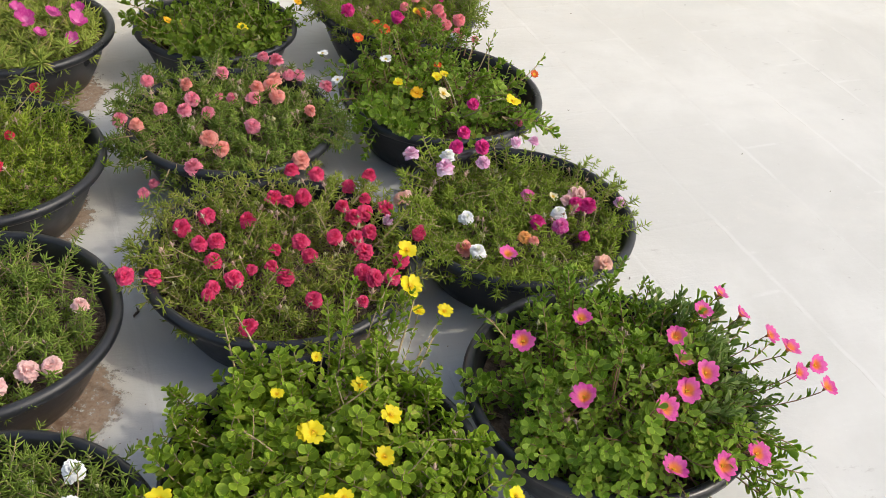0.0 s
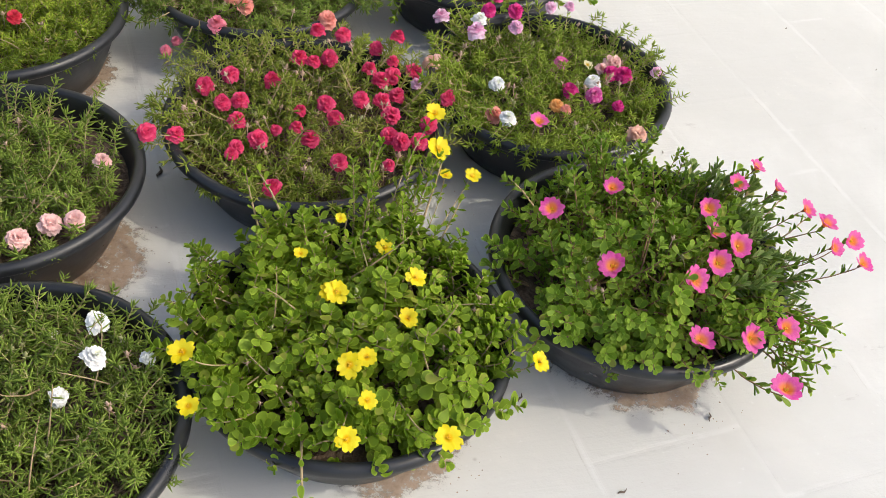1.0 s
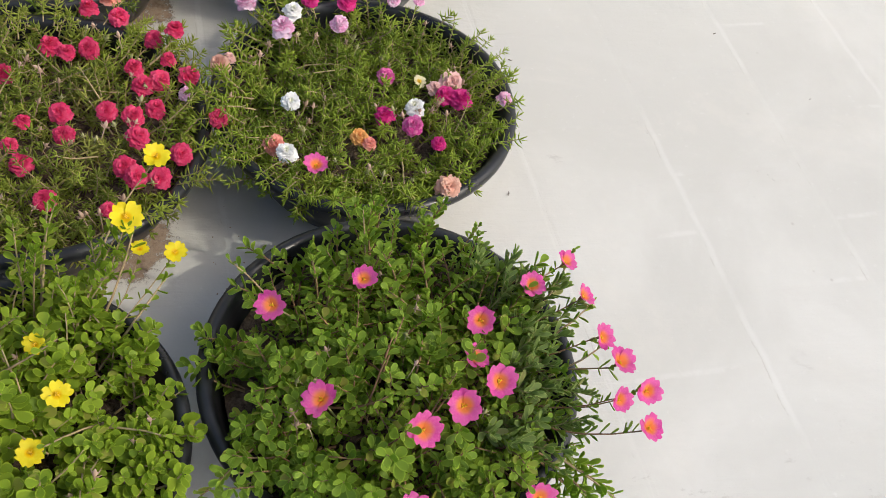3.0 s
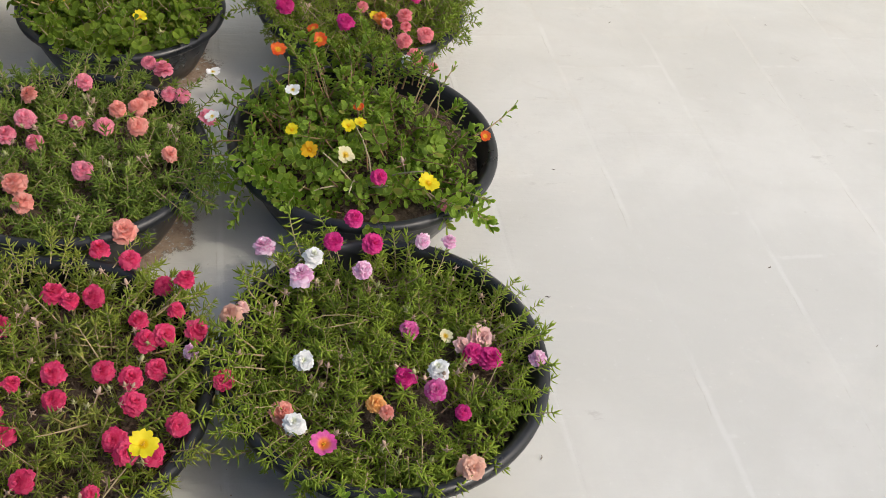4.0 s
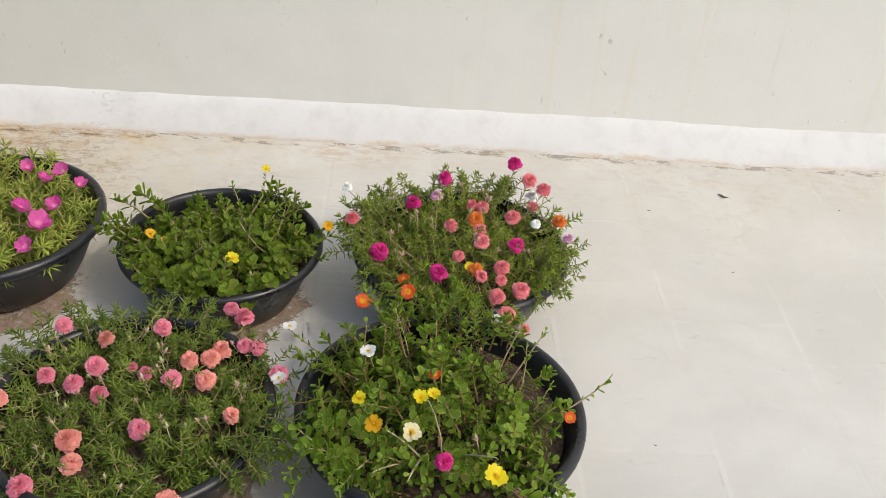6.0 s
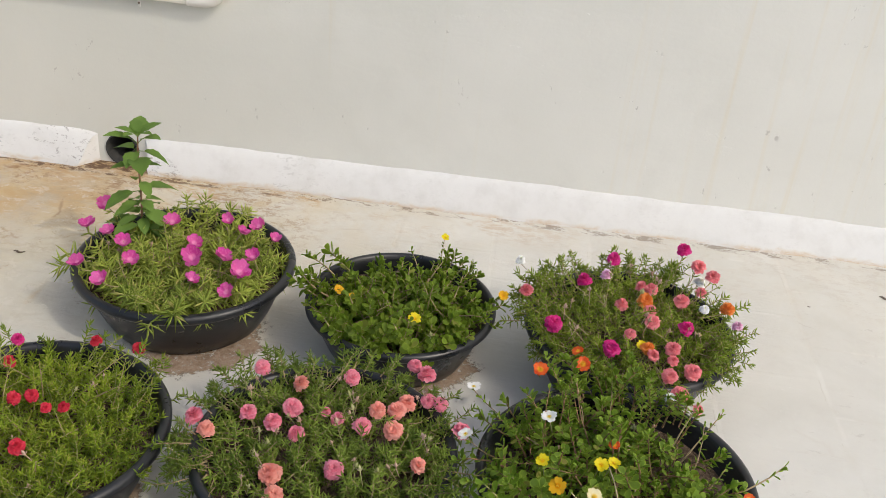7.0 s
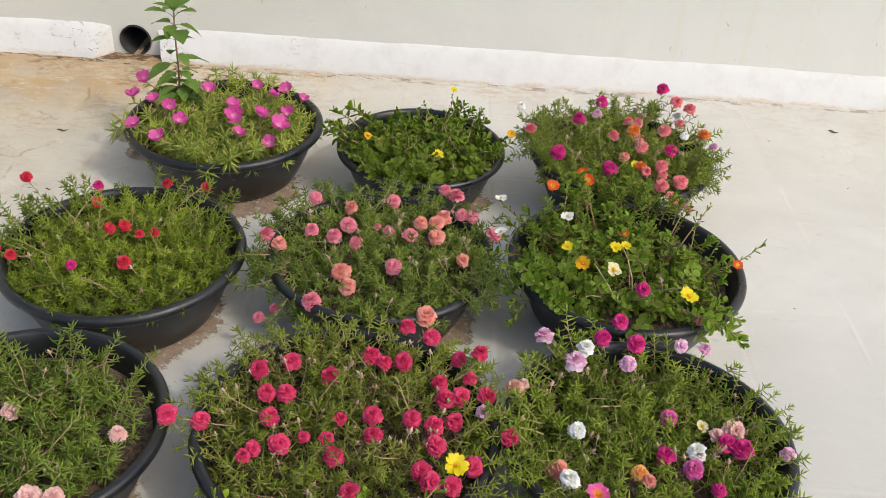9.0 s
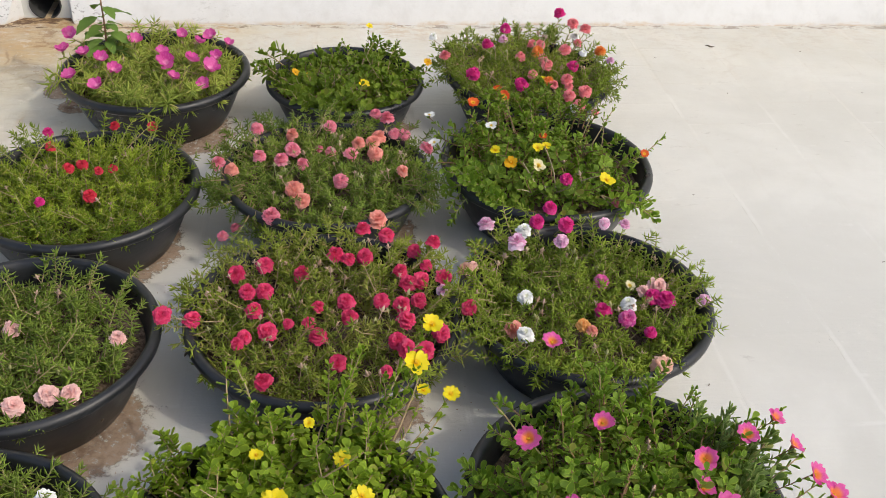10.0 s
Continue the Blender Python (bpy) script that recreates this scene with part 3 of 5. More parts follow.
STYLES = {
    "needle": dict(kind="needle", count=22, length=0.044, leaf=0.0150, width=0.00122, stem=0.0010, bare=0.15, open=78, close=0.45, wild=36),
    "needle_grass": dict(kind="needle", count=24, length=0.044, leaf=0.0132, width=0.00114, stem=0.0010, bare=0.15, open=72, close=0.45, wild=36),
    "runner_needle": dict(kind="needle", count=12, length=0.078, leaf=0.0135, width=0.00116, stem=0.00115, bare=0.5, open=70, close=0.2, wild=30),
    "runner_broad": dict(kind="broad", count=9, length=0.080, leaf=0.0110, width=0.55, stem=0.0014, bare=0.5, open=70, close=0.3, wild=25),
    "needle_fat": dict(kind="needle", count=22, length=0.046, leaf=0.0145, width=0.00125, stem=0.0012, bare=0.15, open=78, close=0.4, wild=36),
    "needle_long": dict(kind="needle", count=20, length=0.040, leaf=0.0262, width=0.00160, stem=0.0013, bare=0.3, open=86, close=0.4, wild=26),
    "needle_bush": dict(kind="needle", count=22, length=0.050, leaf=0.0142, width=0.00122, stem=0.0010, bare=0.15, open=76, close=0.45, wild=34),
    "round": dict(kind="broad", count=15, length=0.038, leaf=0.0126, width=0.80, stem=0.0012, bare=0.22, open=84, close=0.58, wild=18),
    "slight": dict(kind="broad", count=17, length=0.056, leaf=0.0130, width=0.55, stem=0.0012, bare=0.12, open=70, close=0.5, wild=22),
    "big": dict(kind="broad", count=15, length=0.050, leaf=0.0148, width=0.54, stem=0.0013, bare=0.15, open=68, close=0.5, wild=22),
    "leggy": dict(kind="broad", count=16, length=0.054, leaf=0.0126, width=0.62, stem=0.0013, bare=0.12, open=76, close=0.48, wild=22),
    "lance": dict(kind="broad", count=20, length=0.064, leaf=0.0165, width=0.34, stem=0.0011, bare=0.08, open=46, close=0.45, wild=18),
    "tall": dict(kind="broad", count=26, length=0.088, leaf=0.0125, width=0.55, stem=0.0012, bare=0.06, open=62, close=0.45, wild=20),
    "dry_twig": dict(kind="broad", count=4, length=0.088, leaf=0.0075, width=0.5, stem=0.0016, bare=0.7, open=60, close=0.5, wild=30),
    "twig": dict(kind="broad", count=9, length=0.085, leaf=0.0095, width=0.5, stem=0.0013, bare=0.5, open=60, close=0.5, wild=25),
}
VARIANTS = 9
SHOOTS = {}


def shoots_of(style, leaf, stem):
    """The variants of a shoot as soups and as meshes, built once for each look."""
    key = (style, leaf, stem)
    if key not in SHOOTS:
        rng = random.Random(style + leaf)
        soups = [shoot(rng, STYLES[style]) for _ in range(VARIANTS)]
        mats = [LEAVES[leaf], STEMS[stem]]
        SHOOTS[key] = (soups, [s.mesh("shoot", mats) for s in soups], mats)
    return SHOOTS[key]


def petal(rng, length, width, notch=0.0, ruffle=0.0, curl=0.0):
    """A petal along x, its face up."""
    rows = ((0.0, 0.16), (0.28, 0.55), (0.6, 0.95), (0.85, 1.0), (1.0, 0.72))
    v, f = [], []
    for i, (t, w) in enumerate(rows):
        for j in range(5):
            s = j / 2 - 1
            x = length * (t - (notch if t == 1.0 and j == 2 else 0.0) - 0.10 * s * s * t)
            z = curl * length * t * t + 0.10 * width * s * s * w
            if t > 0.5:
                z += ruffle * width * rng.uniform(-1, 1)
                x += ruffle * 0.5 * length * rng.uniform(-1, 1) * (t > 0.9)
            v.append((x, 0.5 * width * w * s, z))
    for i in range(len(rows) - 1):
        for j in range(4):
            a = i * 5 + j
            f.append((a, a + 1, a + 6, a + 5))
    return v, f


def double_flower(rng, color):
    """A full, ruffled flower about 32 mm across, like a small rose."""
    s = Soup()
    for count, length, lift, base in ((10, 0.0138, 2, 0.0), (10, 0.0130, 20, 0.0014), (9, 0.0116, 38, 0.0030), (8, 0.0098, 56, 0.0046), (6, 0.0078, 76, 0.0060)):
        start = rng.uniform(0, 6)
        for k in range(count):
            w = start + 2 * math.pi * k / count + rng.uniform(-0.15, 0.15)
            m = Matrix.Translation((0, 0, base)) @ Matrix.Rotation(w, 4, "Z") @ Matrix.Rotation(-radians(lift + rng.uniform(-11, 11)), 4, "Y")
            s.add(*petal(rng, length * rng.uniform(0.82, 1.1), length * 0.82, 0.12, 0.11, -0.26), 0, m)
    return s.mesh("flower", [PETALS[color]])


def single_flower(rng, color, lift=22):
    """An open flower of five broad petals, about 34 mm across."""
    s = Soup()
    start = rng.uniform(0, 6)
    for k in range(5):
        w = start + 2 * math.pi * k / 5 + rng.uniform(-0.1, 0.1)
        m = Matrix.Translation((0, 0, 0.0006 * (k % 2))) @ Matrix.Rotation(w, 4, "Z") @ Matrix.Rotation(-radians(lift + rng.uniform(-12, 12)), 4, "Y")
        s.add(*petal(rng, (0.0178 if color == "hotp" else 0.0158) * rng.uniform(0.9, 1.06), 0.0128 if color in ("yels", "gold") else 0.0152, 0.20, 0.06, {"hotp": -0.28, "mags": 0.10}.get(color, -0.12)), 0, m)
    return s.mesh("flower", [PETALS[color]])


def stamen_mesh(rng):
    s = Soup()
    for k in range(18):
        r = 0.0028 * math.sqrt(rng.random())
        w = rng.uniform(0, 6.3)
        foot = Vector((0.3 * r * math.cos(w), 0.3 * r * math.sin(w), 0.001))
        tip = Vector((r * math.cos(w), r * math.sin(w), rng.uniform(0.003, 0.0045)))
        s.add(*tube([foot, foot.lerp(tip, 0.8), tip], [0.0002, 0.00025, 0.0006], 4), 0)
    return s.mesh("flower_centre", [POLLEN])


def stalk_mesh(rng):
    x, y = rng.uniform(-0.006, 0.006), rng.uniform(-0.006, 0.006)
    v, f = tube([(0, 0, 0.0008), (0, 0, -0.004), (x * 0.4, y * 0.4, -0.02), (x, y, -0.05)], [0.003, 0.0017, 0.0011, 0.0012], 6)
    s = Soup()
    s.add(v, f, 0)
    for k in range(3):
        m = Matrix.Translation((0, 0, -0.004)) @ Matrix.Rotation(k * 2.1 + x * 99, 4, "Z") @ Matrix.Rotation(radians(60), 4, "Y")
        s.add(*needle(0.012, 0.0012, -0.002), 0, m)
    return s.mesh("stalk", [STEMS["green"]])


def long_stalk(rng, foot, sky, kind, mats):
    """A leafy stalk that arches from a flower's base down to its foot."""
    neck = Vector((0, 0, -0.008))
    belly = neck.lerp(foot, 0.5) + sky * -0.20 * foot.length + Vector((rng.uniform(-1, 1), rng.uniform(-1, 1), 0)) * 0.16 * foot.length
    pts = [Vector((0, 0, 0.0008)), Vector((0, 0, -0.003))]
    for i in range(7):
        t = i / 6
        pts.append(neck * (1 - t) ** 2 + belly * 2 * t * (1 - t) + foot * t * t)
    s = Soup()
    s.add(*tube(pts, [0.0026, 0.0015] + [0.00075 + 0.00005 * i for i in range(7)], 5), 1)
    for i in range(2, 8):
        along = (pts[i] - pts[i + 1]).normalized() if i < 8 else sky
        for k in range(4 if kind == "broad" else 3):
            m = aim(pts[i].lerp(pts[i + 1], rng.random()), along, rng.uniform(0, 6.3)) @ Matrix.Rotation(radians(rng.uniform(35, 75)), 4, "Y")
            if kind == "needle":
                s.add(*needle(0.014, 0.0011, -0.002), 0, m)
            else:
                s.add(*broad(0.0145 * rng.uniform(0.7, 1.15), 0.0060, 0.1), 0, m)
    return s.mesh("stalk", mats)


def bud_mesh(rng):
    s = Soup()
    n = 7
    prof = ((0.0, 0.0008), (0.003, 0.0026), (0.006, 0.003), (0.010, 0.0014), (0.012, 0.0003))
    s.add(*tube([(0, 0, z) for z, r in prof], [r for z, r in prof], n), 0)
    for k in range(4):
        m = Matrix.Rotation(k * 1.6 + rng.random(), 4, "Z") @ Matrix.Rotation(radians(65), 4, "Y")
        s.add(*needle(0.011, 0.0011, -0.003), 0, m)
    s.add(*tube([(0, 0, 0.001), (0.001, 0, -0.012), (0.003, 0.001, -0.03)], [0.001, 0.0008, 0.0008], 4), 0)
    return s.mesh("bud", [rng.choice((BUD, BUD, HUSK))])


rng_f = random.Random(5)
SINGLES = ("mags", "hotp", "yels", "gold", "ored", "whis", "crea")
FLOWER_MESH = {}
for kind_name in PETALS:
    if kind_name in SINGLES:
        FLOWER_MESH[kind_name] = [single_flower(rng_f, kind_name, {"mags": 36, "hotp": 50}.get(kind_name, 22)) for _ in range(3)]
    else:
        FLOWER_MESH[kind_name] = [double_flower(rng_f, kind_name) for _ in range(3)]
STAMENS = [stamen_mesh(rng_f) for _ in range(2)]
STALKS = [stalk_mesh(rng_f) for _ in range(4)]
BUDS = [bud_mesh(rng_f) for _ in range(8)]


def lathe(profile, n=72, rough=0.0, rng=None):
    """A mesh turned about z from (radius, height) pairs; the ends close on the axis."""
    bm = bmesh.new()
    rings = []
    for r, z in profile:
        if r < 1e-6:
            rings.append([bm.verts.new((0, 0, z))])
        else:
            rings.append([bm.verts.new((r * math.cos(2 * math.pi * k / n), r * math.sin(2 * math.pi * k / n), z)) for k in range(n)])
    for a, b in zip(rings, rings[1:]):
        for k in range(n):
            j = (k + 1) % n
            if len(a) == 1:
                bm.faces.new((a[0], b[j], b[k]))
            elif len(b) == 1:
                bm.faces.new((a[k], a[j], b[0]))
            else:
                bm.faces.new((a[k], a[j], b[j], b[k]))
    return bm


def bowl_mesh(R, H):
    k = R / 0.195
    prof = [(0.0, 0.004), (0.110, 0.004), (0.116, 0.0), (0.130, 0.0), (0.139, 0.006), (0.152, 0.030), (0.165, 0.060), (0.1745, 0.088),
            (0.1765, 0.096), (0.1785, 0.0975), (0.1835, 0.098), (0.190, 0.100), (0.1945, 0.1045), (0.195, 0.110), (0.193, 0.1150),
            (0.188, 0.1178), (0.183, 0.1172), (0.1795, 0.113), (0.1765, 0.104), (0.172, 0.088), (0.1625, 0.060), (0.1495, 0.030), (0.134, 0.008), (0.0, 0.008)]
    return mesh_of("bowl", lathe([(r * k, z * H / 0.118) for r, z in prof]), [PLASTIC])


def soil_mesh(R, z, seed):
    rng = random.Random(seed)
    s = Soup()
    n, rings = 40, 12
    verts, faces = [(0, 0, z)], []
    off = Vector((seed * 3.1, seed * 1.7, 0))
    for i in range(1, rings + 1):
        for k in range(n):
            r, w = R * i / rings, 2 * math.pi * k / n
            p = Vector((r * math.cos(w), r * math.sin(w), 0))
            verts.append((p.x, p.y, z + (0.006 * noise.noise(p * 30 + off) + 0.003 * noise.noise(p * 90 + off)) * (i < rings)))
    for k in range(n):
        faces.append((0, 1 + k, 1 + (k + 1) % n))
    for i in range(rings - 1):
        for k in range(n):
            a, b, j = 1 + i * n, 1 + (i + 1) * n, (k + 1) % n
            faces.append((a + k, b + k, b + j, a + j))
    s.add(verts, faces)
    return s.mesh("soil", [SOIL])


def bowl_of(key, label, at, R, H, style, leaf, stem, n, reach, off=(0, 0), soil=0.074, rise=0.0, lean=48, size=1.0, bare=(), arms=(), under=200, buds=14, bud_high=0.0, twigs=(), runners=26, sway=58, uneven=0.0):
    """A bowl with soil, shoots, buds and flowers. reach: how far from off the shoots root; rise: how much higher the middle grows;
    lean: degrees by which the outer shoots lean out; uneven: how much their size varies; bare: open spots (x, y, radius); arms: sectors of longer shoots that hang out."""
    rng = random.Random(key)
    root = thing("flower_bowl", pose(*at, 0), label, "potted plant", "bowls of moss rose on the terrace")
    part("bowl", bowl_mesh(R, H), root, pose(0, 0, 0, 0, 0, rng.uniform(0, 360)), "round black plastic bowl with rolled rim")
    part("soil", soil_mesh(R * (0.172 / 0.195) * (0.98 if soil < 0.09 else 1.0), soil, len(key) + ord(key[0]) + ord(key[1])), root)
    soups, meshes, mats = shoots_of(style, leaf, stem)
    open_spot = lambda x, y: any((x - a) ** 2 + (y - b) ** 2 < c * c for a, b, c in bare)
    low, made = Soup(), []

    blooms = [f for places in FLOWERS[key].values() for f in places]
    tall = STYLES[style]["length"]

    def place(m, joined=False, look_of=None):
        i = rng.randrange(VARIANTS)
        tip = m @ Vector((0, 0, tall))
        if any((tip.x - x) ** 2 + (tip.y - y + 0.004) ** 2 < (0.022 * k) ** 2 and tip.z > z - 0.020 for x, y, z, k in blooms):
            return
        if look_of:
            part("shoot", shoots_of(*look_of)[1][i], root, m, "long leafy shoot that stands clear of the rest")
        elif joined or len(made) >= 300:
            low.add(soups[i].v, soups[i].f, 0, m, soups[i].edge)
            low.s[-len(soups[i].s):] = soups[i].s
        else:
            made.append(part("shoot", meshes[i], root, m))

    def spot(k, total, spread):
        r = spread * math.sqrt((k + 0.5) / total) * rng.uniform(0.93, 1.05)
        w = k * 2.39996 + rng.uniform(-0.25, 0.25)
        return off[0] + r * math.cos(w), off[1] + r * math.sin(w), r / spread, w

    for k in range(n):
        x, y, u, w = spot(k, n, reach)
        if open_spot(x, y):
            continue
        tilt = radians(rng.uniform(4, sway) + lean * 0.6 * u ** 2)
        side = w + rng.uniform(-3.1, 3.1) * (1.15 - 0.75 * u)
        d = Vector((math.sin(tilt) * math.cos(side), math.sin(tilt) * math.sin(side), math.cos(tilt)))
        z = soil + rng.uniform(-0.006, 0.010) + rise * (1 - u * u) * rng.uniform(0.6, 1.1)
        place(aim((x, y, z), d, rng.uniform(0, 6.3), size * rng.uniform(0.75 - uneven, 1.15 + uneven)))
    for k in range(under):
        x, y, u, w = spot(k, under, reach * 0.97)
        if open_spot(x, y):
            continue
        tilt = radians(rng.uniform(5, 60))
        side = rng.uniform(0, 6.3)
        d = Vector((math.sin(tilt) * math.cos(side), math.sin(tilt) * math.sin(side), math.cos(tilt)))
        place(aim((x, y, soil - 0.012 + rise * 0.6 * (1 - u * u)), d, rng.uniform(0, 6.3), size * rng.uniform(0.6, 0.85)), True)
    for a0, a1, count, r0, up0, up1, big, *other in arms:
        for k in range(count):
            w = radians(rng.uniform(a0, a1))
            r = r0 * rng.uniform(0.82, 1.05)
            up = radians(rng.uniform(up0, up1))
            d = Vector((math.cos(up) * math.cos(w), math.cos(up) * math.sin(w), math.sin(up)))
            place(aim((r * math.cos(w), r * math.sin(w), H - 0.004 + rng.uniform(-0.006, 0.012)), d, rng.uniform(0, 6.3), big * rng.uniform(0.75, 1.2)), False, other)
    if low.v:
        tagged(part("foliage", low.mesh("foliage", mats), root), kind="stuff")
    wander = shoots_of("runner_needle" if style.startswith("needle") else "runner_broad", leaf, stem if stem != "green" else "brown")[1]
    for k in range(runners):
        x, y, u, w = spot(k * 5 + 2, runners * 5, reach * 0.85)
        if open_spot(x, y):
            continue
        up, w = radians(rng.uniform(12, 60)), rng.uniform(0, 6.3)
        d = Vector((math.cos(up) * math.cos(w), math.cos(up) * math.sin(w), math.sin(up)))
        m = aim((x, y, soil + 0.020 + rise * (1 - u * u)), d, rng.uniform(0, 6.3), rng.uniform(0.7, 1.05))
        if all((m @ Vector((0, 0, t * 0.08)) - Vector((a, b, c))).length > 0.02 for a, b, c, e in blooms for t in (0.4, 0.7, 1.0)):
            part("stem", rng.choice(wander), root, m)
    for x, y, up, w, big, *dead in twigs:
        up, w = radians(up), radians(w)
        d = Vector((math.cos(up) * math.cos(w), math.cos(up) * math.sin(w), math.sin(up)))
        part("stem", rng.choice(shoots_of("dry_twig" if dead else "twig", leaf, "tan" if dead else "brown")[1]), root, aim((x, y, soil + rise * 0.5 + 0.01), d, rng.uniform(0, 6.3), big))
    for k in range(buds):
        x, y, u, w = spot(k * 7 + 3, buds * 7, reach * 0.98)
        d = Vector((rng.uniform(-0.5, 0.5), rng.uniform(-0.5, 0.5), 1))
        part("bud", rng.choice(BUDS), root, aim((x, y, soil + 0.038 + rise * (1 - u * u) + bud_high + rng.uniform(-0.004, 0.01)), d, rng.uniform(0, 6.3), rng.uniform(0.5, 0.85)))
    for color, places in FLOWERS[key].items():
        for x, y, z, s in places:
            loose = 0.25 if color == "yels" else 0.45
            d = Vector((0.12 + rng.uniform(-loose, loose) + 1.1 * x, -0.38 + rng.uniform(-loose, loose) * 0.9 + 0.6 * y, 1))
            up = d.normalized() * 0.004
            m = aim(Vector((x, y, z)) - up, d, rng.uniform(0, 6.3), s * rng.uniform(0.95, 1.05))
            fl = part("flower", rng.choice(FLOWER_MESH[color]), root, m, FLOWER_WORDS[color])
            away = math.hypot(x, y)
            if away > reach + 0.005 or z > soil + 0.075 + rise:
                k = min(0.72, 0.8 * reach / max(away, 0.01))
                foot = Vector((x * k, y * k, min(z - 0.02, soil + 0.035 + rise * 0.4)))
                part("stalk", long_stalk(rng, m.inverted() @ foot, m.inverted().to_3x3() @ Vector((0, 0, 1)), STYLES[style]["kind"], mats), fl)
            else:
                part("stalk", rng.choice(STALKS), fl, Matrix.Diagonal((0.85, 0.85, 1.0, 1)))
            if color in SINGLES and color != "mags":
                part("flower_centre", rng.choice(STAMENS), fl)
    return root


